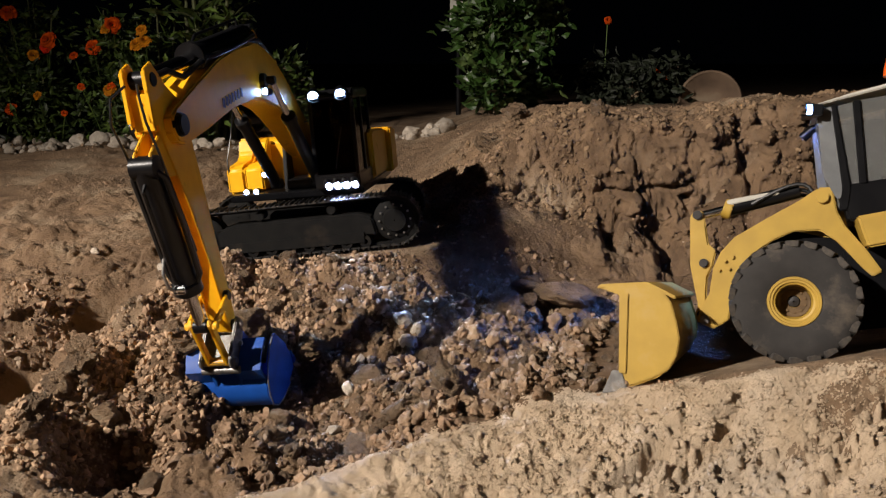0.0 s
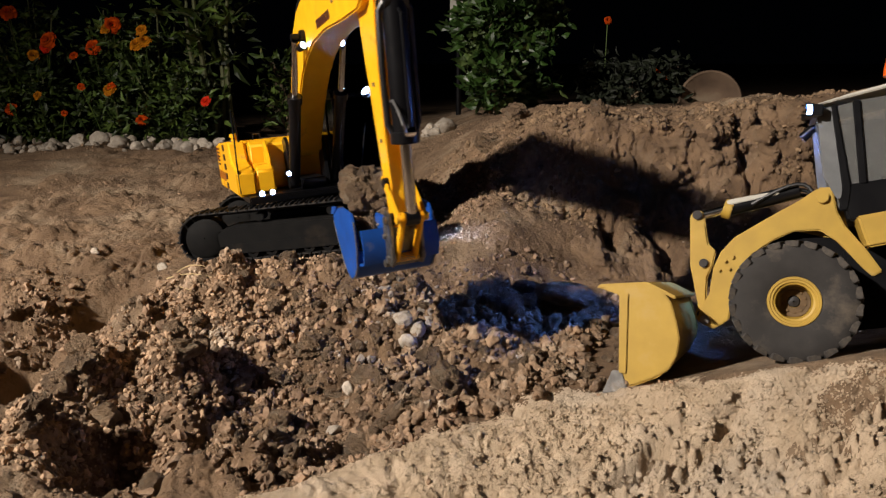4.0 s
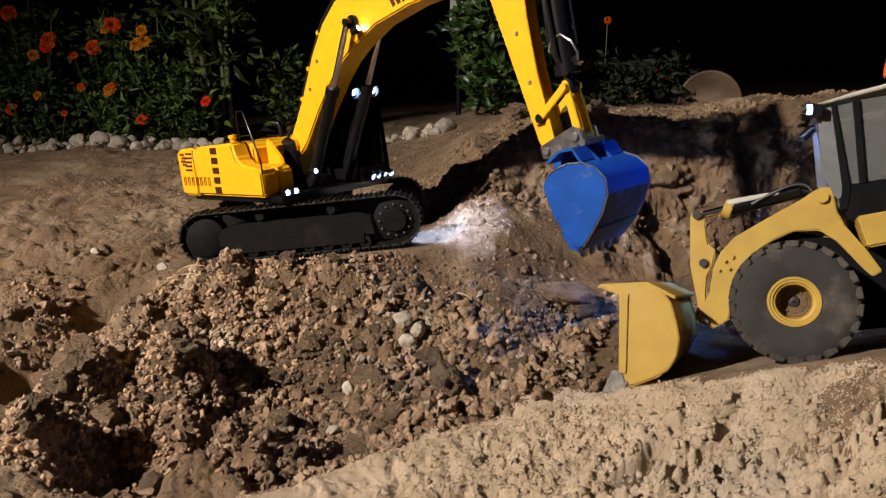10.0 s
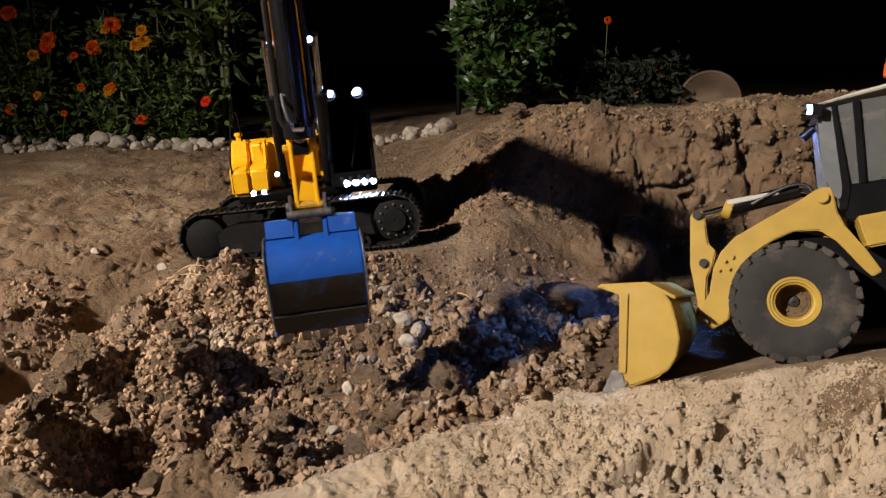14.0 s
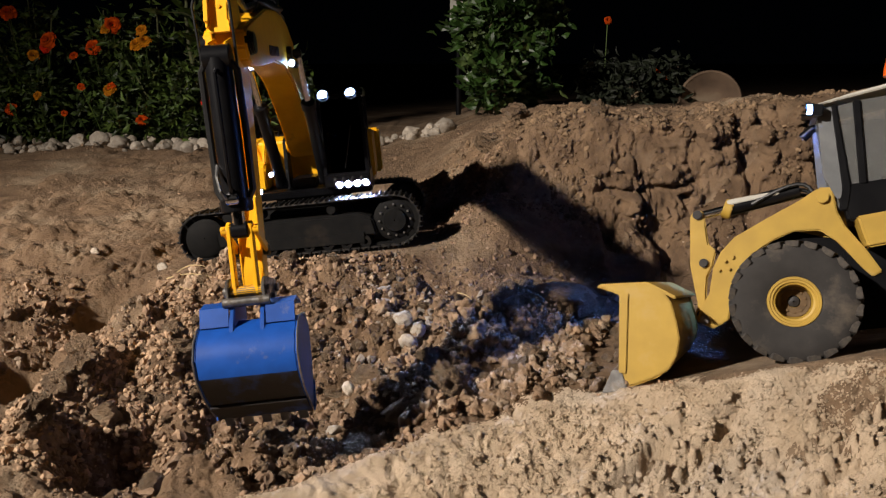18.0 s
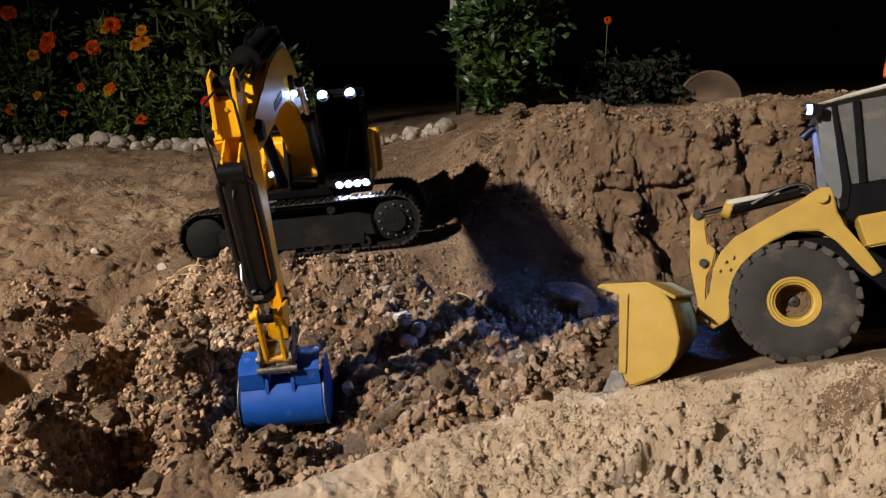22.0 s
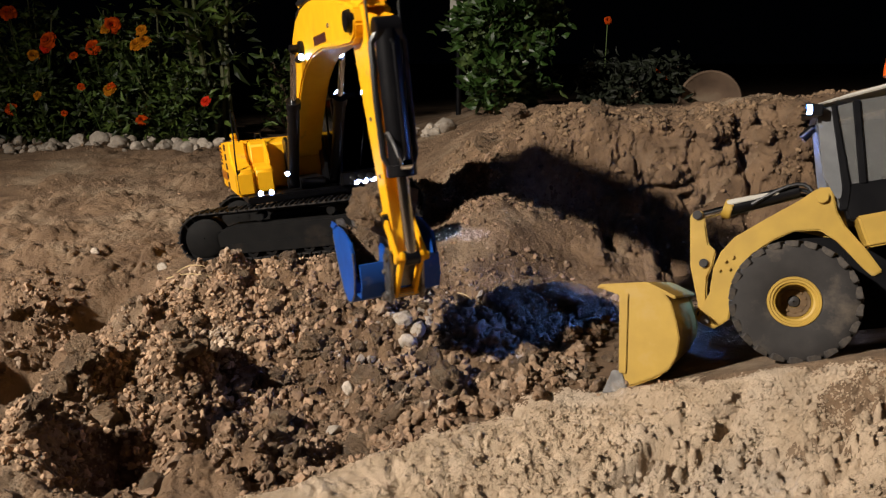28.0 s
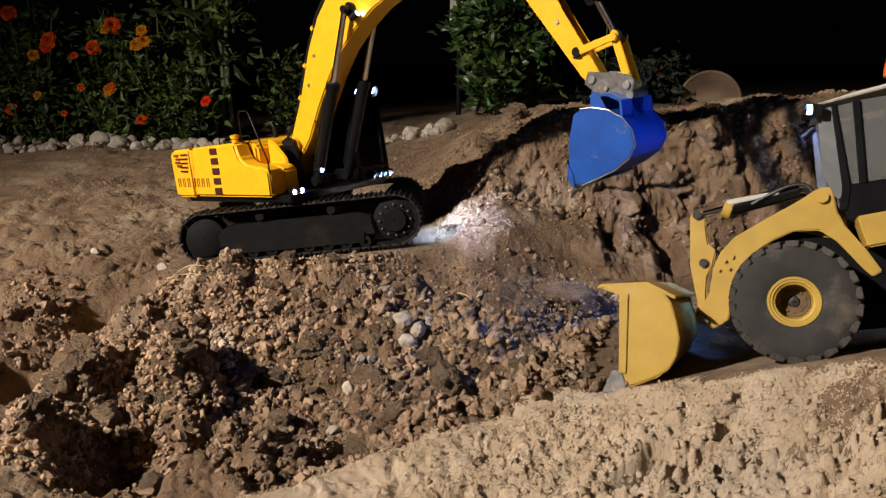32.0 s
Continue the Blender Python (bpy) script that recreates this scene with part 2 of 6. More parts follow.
def vnoise(x, y, size, seed=0):
    """Smooth noise from -1 to 1 with cells of that size."""
    u, v = x / size + seed * 17.3, y / size + seed * 31.7
    i, j = np.floor(u).astype(int), np.floor(v).astype(int)
    a, b = u - i, v - j
    a, b = a * a * (3 - 2 * a), b * b * (3 - 2 * b)
    t = lambda p, q: TABLE[p % 256, q % 256]
    return 2 * ((t(i, j) * (1 - a) + t(i + 1, j) * a) * (1 - b) + (t(i, j + 1) * (1 - a) + t(i + 1, j + 1) * a) * b) - 1


def dip(x, y, cx, cy, rx, ry):
    return np.exp(-(((x - cx) / rx) ** 2 + ((y - cy) / ry) ** 2))


def ramp_z(x, y):
    """The tilted ramp that the loader stands on."""
    return PLANE[2] + PLANE[3] * (x - PLANE[0]) + PLANE[4] * (y - PLANE[1])


def domes(x, y, size, seed, fill=0.75):
    """Half-buried lumps: the highest of the round tops near each place, from 0 to 1."""
    rs = np.random.RandomState(seed)
    px, py, pr, ph = rs.rand(64, 64), rs.rand(64, 64), rs.rand(64, 64), rs.rand(64, 64)
    u, v = x / size + 100, y / size + 100
    i, j = np.floor(u).astype(int), np.floor(v).astype(int)
    best = np.zeros_like(u)
    for di in (-1, 0, 1):
        for dj in (-1, 0, 1):
            a, b = (i + di) % 64, (j + dj) % 64
            r = 0.28 + 0.42 * pr[a, b] ** 2
            sq = np.abs((u - i - di - px[a, b]) / r) ** 2.4 + np.abs((v - j - dj - py[a, b]) / r) ** 2.4
            h = np.sqrt(np.clip(1 - sq, 0, 1)) * r * 1.5 * (ph[a, b] < fill)
            best = np.maximum(best, h)
    return best


RIDGE_X = (-0.6, -0.4, -0.2, -0.07, 0.036, 0.115, 0.21, 0.33, 0.5, 0.8)
RIDGE_Y = (0.50, 0.52, 0.58, 0.655, 0.695, 0.715, 0.695, 0.650, 0.580, 0.47)
RIDGE_Z = (-0.09, -0.085, -0.08, -0.070, -0.062, -0.047, -0.022, 0.016, 0.070, 0.16)


def shape(x, y):
    """The large forms: shelf with the excavator, pit, ramp with the loader, bank behind."""
    wob = 0.03 * vnoise(x, y, 0.21, 1) + 0.012 * vnoise(x, y, 0.08, 2)
    shelf = np.clip(0.096 * (x + 0.217), -0.022, 0.03) + 0.05 * sstep(1.4, 2.3, y)
    edge = 1.085 + 0.075 * sstep(-0.10, 0.02, x) + 0.11 * sstep(0.04, 0.24, x) + wob * 0.6
    drop = sstep(edge, edge - 0.23 + 0.30 * np.clip(x, 0, 0.30), y)
    floor_ = -0.092 + 0.026 * sstep(-0.12, 0.03, x) + 0.008 * sstep(0.02, 0.16, x) + 0.02 * sstep(0.85, 1.25, y)
    z = shelf * (1 - drop) + floor_ * drop
    z = z - 0.050 * dip(x, y, -0.19, 0.79, 0.11, 0.10)
    # ramp under the loader
    u = (x - 0.372) * 0.9135 - (y - 0.785) * 0.4067
    v = (x - 0.372) * 0.4067 + (y - 0.785) * 0.9135
    on = sstep(-0.30, -0.19, u) * sstep(0.24, 0.13, v)
    z = z * (1 - on) + np.clip(ramp_z(x, y), -0.040, 0.16) * on
    # face towards the near side
    ridge = np.interp(x, RIDGE_X, RIDGE_Y) + 0.25 * wob
    crest = np.interp(x, RIDGE_X, RIDGE_Z)
    near = sstep(ridge + 0.05, ridge - 0.015, y)
    z = z * (1 - near) + crest * near
    z = z - 0.36 * np.clip(ridge - y, 0, 1.2) + 0.15 * np.clip(ridge - 0.22 - y, 0, 1.0)
    # bank
    foot = 1.36 - 0.36 * np.clip(x, -0.1, 1.2) + wob
    tall = 0.165 * sstep(-0.10, 0.26, x) + 0.035 * sstep(0.40, 0.62, x)
    z = z + tall * sstep(0, 0.13, y - foot) - tall * 0.62 * sstep(0.22, 1.1, y - foot)
    z = z + 0.03 * dip(x, y, 0.06, 1.60, 0.10, 0.08) + 0.034 * dip(x, y, 0.085, 1.30, 0.075, 0.11)
    # gravel ridge and scooped hollows at the far left
    ridge_l = np.exp(-((x + 0.408 + 0.02 * vnoise(x, y, 0.2, 15)) / 0.045) ** 2) * sstep(1.12, 1.0, y) * sstep(0.60, 0.70, y)
    z = z + 0.034 * ridge_l
    z = z - 0.092 * dip(x, y, -0.470, 1.045, 0.052, 0.055) - 0.038 * dip(x, y, -0.512, 0.86, 0.035, 0.045)
    z = z + 0.022 * sstep(-0.50, -0.56, x) * sstep(1.0, 0.9, y) * sstep(0.55, 0.7, y)
    z = z - 0.055 * dip(x, y, -0.335, 0.70, 0.038, 0.034) + 0.040 * dip(x, y, -0.412, 0.69, 0.032, 0.035)
    z = z - 0.045 * dip(x, y, 0.215, 0.955, 0.035, 0.045) + 0.018 * dip(x, y, 0.150, 1.015, 0.045, 0.030)
    return z


def ground_height(x, y):
    z = shape(x, y)
    foot = 1.36 - 0.36 * np.clip(x, -0.1, 1.2)
    pit = sstep(1.12, 0.98, y - 0.4 * np.clip(x, 0, 0.3)) * sstep(0.26, 0.10, x) * sstep(0.005, 0.08, y - np.interp(x, RIDGE_X, RIDGE_Y))
    bank = sstep(-0.02, 0.05, y - foot) * sstep(-0.05, 0.1, x) * sstep(1.9, 1.6, y)
    near = sstep(0.02, -0.04, y - np.interp(x, RIDGE_X, RIDGE_Y))
    heap = np.exp(-((x + 0.43) / 0.07) ** 2) * pit
    soft = 1 - np.clip(1.3 * dip(x, y, -0.475, 1.045, 0.070, 0.068) + 1.2 * dip(x, y, -0.515, 0.86, 0.05, 0.055), 0, 0.92)
    n = 0.012 * vnoise(x, y, 0.12, 3) + 0.008 * vnoise(x, y, 0.055, 4) + 0.005 * vnoise(x, y, 0.026, 5)
    left = sstep(-0.1, -0.3, x) * sstep(1.0, 1.15, y)
    z = z + left * (0.30 + 0.55 * sstep(0.0, 0.5, vnoise(x, y, 0.16, 65))) * (0.020 * domes(x + 2 * n, y + n, 0.085, 11, 0.5) + 0.014 * domes(x + n, y, 0.036, 12, 0.5) + 0.008 * domes(x, y, 0.018, 13, 0.5))
    z = z + n * soft * (0.40 + 0.4 * left + 0.8 * pit + 0.5 * bank + 0.2 * near)
    bare = 1 - 0.85 * dip(x, y, 0.035, 1.085, 0.085, 0.075)
    soft = soft * bare
    lump = 0.030 * domes(x, y, 0.075, 1, 0.55) + 0.017 * domes(x + 0.3 * n, y, 0.034, 2, 0.6) + 0.0085 * domes(x + 0.3 * n, y + 0.2 * n, 0.016, 3, 0.7)
    z = z + lump * (pit * (1 - 0.6 * heap) * (0.75 + 0.60 * sstep(-0.4, 0.3, vnoise(x, y, 0.13, 19)))) * soft
    z = z + bank * 0.006 * domes(x + n, y, 0.03, 5, 0.6)
    small = 0.0055 * domes(x, y, 0.011, 6, 0.55) + 0.0032 * domes(x + 0.5 * n, y, 0.0075, 7, 0.6)
    z = z + small * (0.22 + 0.5 * pit + 0.2 * bank + 0.35 * near * sstep(-0.3, 0.4, vnoise(x, y, 0.09, 16))) * soft
    # pitted crust of the near face
    z = z - near * (0.010 * np.clip(vnoise(x, y, 0.022, 17) - 0.35, 0, 1) + 0.012 * np.clip(vnoise(x, y, 0.011, 18) - 0.45, 0, 1) * sstep(-0.5, 0.3, vnoise(x, y, 0.1, 20)))
    z = z - near * 0.020 * np.exp(-((y - 0.545 - 0.25 * (x - 0.25) + 0.02 * vnoise(x, y, 0.06, 21)) / 0.008) ** 2) * sstep(0.12, 0.2, x) * sstep(0.2, 0.6, vnoise(x, y, 0.05, 22) + 0.5)
    # crumbled patches on the near face
    band = np.exp(-((x - 0.262 + 0.45 * (0.66 - y)) / 0.035) ** 2) + np.exp(-((y - 0.612 + 0.12 * (x - 0.14)) / 0.022) ** 2) * sstep(0.10, 0.16, x) + 0.8 * sstep(0.31, 0.36, x)
    crumb = near * sstep(-0.005, -0.03, y - np.interp(x, RIDGE_X, RIDGE_Y)) * np.clip(0.22 * sstep(-0.2, 0.5, vnoise(x, y, 0.07, 23)) + band * sstep(-0.7, 0.3, vnoise(x, y, 0.035, 24)), 0, 1)
    z = z + crumb * (0.0085 * domes(x + n, y, 0.0105, 8, 0.8) + 0.0075 * domes(x, y + n, 0.0062, 9, 0.8) - 0.006)
    z = z - crumb * 0.045 * np.clip(vnoise(x, y, 0.017, 26) - 0.30, 0, 0.5) - near * 0.022 * dip(x, y, 0.222, 0.612, 0.010, 0.012) - near * 0.016 * dip(x, y, 0.176, 0.606, 0.012, 0.006)
    z = z + near * (0.0020 * vnoise(x, y, 0.0065, 42) + 0.0025 * vnoise(x, y, 0.014, 43) - 0.008 * np.clip(vnoise(x, y, 0.008, 44) - 0.45, 0, 1)) * sstep(-0.05, 0.05, x)
    # knobbly dry face with a winding crack
    z = z + near * sstep(-0.03, 0.06, x) * (0.0060 * domes(x + n, y, 0.034, 51, 0.55) + (0.0040 * domes(x + n, y + n, 0.015, 52, 0.7) + 0.0036 * domes(x + n, y, 0.0090, 53, 0.7)) * (0.45 + 0.75 * sstep(-0.3, 0.4, vnoise(x, y, 0.05, 66))) - 0.005)
    z = z - near * 0.006 * np.clip(vnoise(x, y, 0.012, 55) + 0.5 * vnoise(x, y, 0.006, 56) - 0.35, 0, 1)
    rift = y - np.interp(x, (0.12, 0.14, 0.19, 0.23, 0.271, 0.289, 0.31), (0.606, 0.613, 0.630, 0.631, 0.650, 0.662, 0.685)) + 0.006 * vnoise(x, y, 0.018, 57) + 0.003 * vnoise(x, y, 0.008, 58)
    z = z - near * 0.024 * np.exp(-(rift / 0.0050) ** 2) * sstep(0.125, 0.15, x) * sstep(0.30, 0.28, x) * sstep(-0.35, 0.1, vnoise(x, y, 0.03, 59))
    # gullies, cracks and holes in the bank
    d = y - foot
    wig = 0.008 * vnoise(x, y, 0.03, 27) + 0.004 * vnoise(x, y, 0.012, 28)
    for gx_, gw, g0, g1, deep in ((0.280, 0.013, -0.06, 0.030, 0.055), (0.362, 0.014, -0.06, 0.045, 0.065), (0.505, 0.009, 0.03, 0.15, 0.035), (0.215, 0.008, 0.0, 0.05, 0.03), (0.340, 0.005, 0.0, 0.09, 0.025)):
        z = z - deep * np.exp(-((x - gx_ + wig) / gw) ** 2) * sstep(g0 - 0.012, g0 + 0.004, d) * sstep(g1 + 0.02, g1, d)
    return z + 0.0012 * vnoise(x, y, 0.008, 7) + 0.0016 * vnoise(x, y, 0.018, 9)


def flat_under(x, y, z):
    """Packed tracks where the machines stand."""
    under = np.exp(-np.clip((np.abs(x + 0.217) - 0.20) / 0.03, 0, 9) ** 2) * np.exp(-np.clip((np.abs(y - 1.243) - 0.125) / 0.025, 0, 9) ** 2)
    z = z * (1 - under) + (0.096 * (x + 0.217) - 0.002 - 0.02 * (y - 1.243)) * under
    u = (x - 0.372) * 0.9135 - (y - 0.785) * 0.4067
    v = (x - 0.372) * 0.4067 + (y - 0.785) * 0.9135
    wheel = np.exp(-np.clip((np.abs(u - 0.10) - 0.31) / 0.02, 0, 9) ** 2) * np.exp(-np.clip((np.abs(v) - 0.112) / 0.012, 0, 9) ** 2)
    return z * (1 - wheel) + (np.maximum(ramp_z(x, y), -0.044) + 0.0012 * vnoise(x, y, 0.03, 8) - 0.0005) * wheel


def soil_z(x, y):
    x, y = np.asarray(x, float), np.asarray(y, float)
    return flat_under(x, y, ground_height(x, y))


def bulge(x, y, z):
    """How far the crumbling bank juts out towards the near side at that height."""
    d = y - (1.36 - 0.36 * np.clip(x, -0.1, 1.2))
    face = sstep(-0.03 - 0.4 * np.clip(x, 0, 0.25), 0.01 - 0.4 * np.clip(x, 0, 0.25), d) * sstep(0.19, 0.13, d) * sstep(0.02, 0.10, x)
    warp = 0.012 * vnoise(x, z, 0.05, 38)
    lumps = 0.020 * domes(x + warp, z, 0.060, 14, 0.6) + 0.014 * domes(x, z + warp, 0.028, 15, 0.6) + 0.008 * domes(x, z, 0.014, 16, 0.7) + 0.004 * domes(x, z, 0.008, 17, 0.7)
    rough = sstep(-0.35, 0.35, vnoise(x, z, 0.09, 39))
    holes = np.clip(vnoise(x, z, 0.024, 40) + 0.6 * vnoise(x, z, 0.011, 41) - 0.12, 0, 0.6)
    crack = np.exp(-((z - 0.085 - 0.15 * (x - 0.36) + warp) / 0.006) ** 2) * sstep(0.26, 0.30, x) * sstep(0.46, 0.40, x)
    return face * (1.3 * lumps * (0.35 + 0.65 * rough) - 0.036 * holes * (0.25 + 0.75 * rough) - 0.03 * crack)


def grid_mesh(name, xs, ys):
    X, Y = np.meshgrid(xs, ys)
    Z = soil_z(X, Y)
    Y = Y - bulge(X, Y, Z)
    far = np.maximum(np.maximum(np.abs(X) - 1.6, 0), np.maximum(Y - 3.2, -Y))
    Z = np.where(far > 0, Z * np.exp(-np.clip(far, 0, 20)), Z)
    n, m = len(xs), len(ys)
    me = bpy.data.meshes.new(name)
    co = np.stack([X, Y, Z], -1).reshape(-1, 3)
    i = np.arange(n * m).reshape(m, n)
    quads = np.stack([i[:-1, :-1], i[:-1, 1:], i[1:, 1:], i[1:, :-1]], -1).reshape(-1, 4)
    me.vertices.add(len(co))
    me.vertices.foreach_set("co", co.ravel())
    me.loops.add(quads.size)
    me.loops.foreach_set("vertex_index", quads.ravel())
    me.polygons.add(len(quads))
    me.polygons.foreach_set("loop_start", np.arange(0, quads.size, 4))
    me.update(calc_edges=True)
    me.shade_smooth()
    return me


out = [0.03 * 1.35 ** k for k in range(28)]
gx = np.concatenate([[-1.0 - sum(out[:k + 1]) for k in range(27, -1, -1)], np.linspace(-1.0, -0.705, 60), np.linspace(-0.70, 0.62, 740), np.linspace(0.63, 0.9, 60), [0.9 + sum(out[:k + 1]) for k in range(28)]])
gy = np.concatenate([[0.36 - sum(out[:k + 1]) for k in range(27, -1, -1)], np.linspace(0.36, 0.455, 20), np.linspace(0.46, 0.798, 230), np.linspace(0.80, 1.62, 380), np.linspace(1.624, 1.7, 20), np.linspace(1.704, 2.5, 110), [2.5 + sum(out[:k + 1]) for k in range(28)]])
ground = tagged(new("ground", grid_mesh("ground", gx, gy)), "dry brown loose earth of a garden dig", "ground", "", "structure")
for m_ in (SOIL, CRUST, DARKEARTH):
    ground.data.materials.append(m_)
# dry crust on the near face, patches of darker earth on the bank and in the pit
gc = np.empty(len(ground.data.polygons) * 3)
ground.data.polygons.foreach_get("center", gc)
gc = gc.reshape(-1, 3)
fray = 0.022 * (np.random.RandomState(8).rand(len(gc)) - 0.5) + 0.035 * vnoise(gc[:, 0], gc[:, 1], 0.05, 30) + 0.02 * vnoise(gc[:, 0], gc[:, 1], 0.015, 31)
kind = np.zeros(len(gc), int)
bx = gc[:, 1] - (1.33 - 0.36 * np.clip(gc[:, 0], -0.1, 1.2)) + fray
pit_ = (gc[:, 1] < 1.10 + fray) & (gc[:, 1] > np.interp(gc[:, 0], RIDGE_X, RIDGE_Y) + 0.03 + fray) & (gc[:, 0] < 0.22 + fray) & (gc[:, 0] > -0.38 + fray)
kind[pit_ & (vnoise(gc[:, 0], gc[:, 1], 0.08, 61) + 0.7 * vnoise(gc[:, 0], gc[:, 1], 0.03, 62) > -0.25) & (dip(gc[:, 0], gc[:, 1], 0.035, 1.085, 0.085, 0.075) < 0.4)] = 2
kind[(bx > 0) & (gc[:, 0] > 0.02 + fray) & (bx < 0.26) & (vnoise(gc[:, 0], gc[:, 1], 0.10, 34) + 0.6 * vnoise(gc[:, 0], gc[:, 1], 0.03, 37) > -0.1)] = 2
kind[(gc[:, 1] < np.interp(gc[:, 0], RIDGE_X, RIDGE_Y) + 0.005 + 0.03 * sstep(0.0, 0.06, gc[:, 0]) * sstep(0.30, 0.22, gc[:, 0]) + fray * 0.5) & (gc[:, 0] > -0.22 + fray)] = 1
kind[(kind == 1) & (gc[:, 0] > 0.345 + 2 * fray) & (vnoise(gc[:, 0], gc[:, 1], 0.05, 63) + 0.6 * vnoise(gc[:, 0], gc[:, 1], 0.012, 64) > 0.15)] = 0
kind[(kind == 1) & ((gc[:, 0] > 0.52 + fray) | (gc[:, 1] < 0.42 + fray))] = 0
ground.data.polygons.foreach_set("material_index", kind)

# ---------- model excavator ----------
FOOT, BOOM, ARM = (0.0056, 0.1636), 0.4938, 0.2448
LIFT_PIN, LINK_PIN, FORK, EAR = (0.2340, 0.0731), (0.2052, -0.0023), (-0.0500, 0.0086), (0.0034, 0.044)
excavator = thing("excavator", pose(-0.2146, 1.2527, 0.0, -1.8, -5.23, -0.08), "yellow model crawler excavator with a blue bucket and bright work lights", "excavator")


def stadium(x0, x1, zc0, zc1, r0, r1, n=10):
    """Outline of a belt round two wheels."""
    pts = [(x1 + r1 * math.sin(a), zc1 + r1 * math.cos(a)) for a in [math.pi * i / n for i in range(n + 1)]]
    return pts + [(x0 - r0 * math.sin(a), zc0 - r0 * math.cos(a)) for a in [math.pi * i / n for i in range(n + 1)]]


def along(path, count):
    """Even places on a closed outline: point and direction."""
    pts = path + path[:1]
    seg = [math.dist(a, b) for a, b in zip(pts, pts[1:])]
    total, res = sum(seg), []
    for k in range(count):
        d = total * k / count
        for (a, b, l) in zip(pts, pts[1:], seg):
            if d <= l:
                f = d / l
                res.append((a[0] + f * (b[0] - a[0]), a[1] + f * (b[1] - a[1]), math.atan2(b[1] - a[1], b[0] - a[0])))
                break
            d -= l
    return res


def track(side):
    y = side * 0.098
    outer = stadium(-0.148, 0.146, 0.040, 0.043, 0.037, 0.038, 12)
    part("track_chain", joined(*[prism([(p[0], p[1]) for p in (a, b, c, d)], y - 0.013, y + 0.013, 0) for a, b, c, d in [(outer[i], outer[(i + 1) % 26], tuple(0.88 * v + 0.12 * w for v, w in zip(outer[(i + 1) % 26], (0, 0.041))), tuple(0.88 * v + 0.12 * w for v, w in zip(outer[i], (0, 0.041)))) for i in range(26)]]), DUSTY, excavator, "dark steel chain inside the crawler track")
    shoe = joined(box(-0.0070, 0.0070, -0.0215, 0.0215, -0.0008, 0.0014, 0.0003, 1), box(-0.0055, -0.0035, -0.0213, 0.0213, 0.0014, 0.0046, 0.0003, 1), box(0.0025, 0.0042, -0.0213, 0.0213, 0.0014, 0.0036, 0.0003, 1))
    first = part("track_shoe", shoe, TRACKM, excavator, "dusty steel track shoe", False)
    for i, (x, z, a) in enumerate(along(outer, 54)):
        m = pose(x, y, z, 0, math.degrees(-a), 0) @ pose(0, 0, 0.0)
        if i == 0:
            first.matrix_basis = m
        else:
            share("track_shoe", first.data, m, excavator)
    s = side
    part("track_frame", prism([(-0.128, 0.022), (0.118, 0.022), (0.112, 0.05), (0.09, 0.058), (-0.10, 0.056), (-0.13, 0.048)], y - 0.0195, y + 0.0195, 0.003), DUSTY, excavator, "dusty black track frame")
    part("side_guard", prism([(-0.112, 0.012), (0.098, 0.012), (0.098, 0.030), (-0.112, 0.028)], y + s * 0.0185, y + s * 0.0215, 0.001), DUSTY, excavator)
    part("idler_wheel", lathe([(0.001, 0.0), (0.027, 0.0), (0.031, 0.003), (0.031, 0.030), (0.027, 0.033), (0.001, 0.033)], (-0.148, y - 0.0165, 0.040)), DUSTY, excavator)
    hub = part("sprocket", lathe([(0.001, -0.002), (0.017, -0.002), (0.019, 0.003), (0.028, 0.004), (0.033, 0.008), (0.033, 0.028), (0.028, 0.032), (0.019, 0.034), (0.017, 0.039), (0.001, 0.039)], (0.146, y - 0.0185, 0.043)), DUSTY, excavator, "dusty black drive sprocket")
    bolt = None
    for k in range(12):
        a = 2 * math.pi * k / 12
        m = pose(0.146 + 0.024 * math.cos(a), y + s * 0.0165, 0.043 + 0.024 * math.sin(a))
        if bolt is None:
            bolt = part("bolt", rod((0, -0.0015, 0), (0, 0.0015, 0), 0.0017, 6), STEEL, hub)
            bolt.matrix_basis = m
        else:
            share("bolt", bolt.data, m, hub)
    roller = None
    for k in range(8):
        m = pose(-0.105 + 0.029 * k, y, 0.014)
        if roller is None:
            roller = part("track_roller", lathe([(0.004, -0.020), (0.009, -0.020), (0.010, -0.016), (0.010, -0.008), (0.007, -0.007), (0.007, 0.007), (0.010, 0.008), (0.010, 0.016), (0.009, 0.020), (0.004, 0.020)], (0, 0, 0), seg=20), DUSTY, excavator)
            roller.matrix_basis = m
        else:
            share("track_roller", roller.data, m, excavator)
    for x in (-0.06, 0.05):
        part("carrier_roller", rod((x, y - 0.014, 0.066), (x, y + 0.014, 0.066), 0.007, 16, w=0.001), DUSTY, excavator)


track(-1)
track(1)
part("car_body", joined(prism([(-0.06, 0.03), (0.06, 0.03), (0.05, 0.066), (-0.05, 0.066)], -0.085, 0.085, 0.003), rod((0, 0, 0.06), (0, 0, 0.084), 0.056, 40, w=0.001)), DUSTY, excavator, "black centre frame with slewing ring")

house = part("revolving_frame", prism([(-0.18, 0.084), (0.075, 0.084), (0.078, 0.096), (-0.18, 0.096)], -0.108, 0.108, 0.002), BLACK, excavator, "black revolving frame")


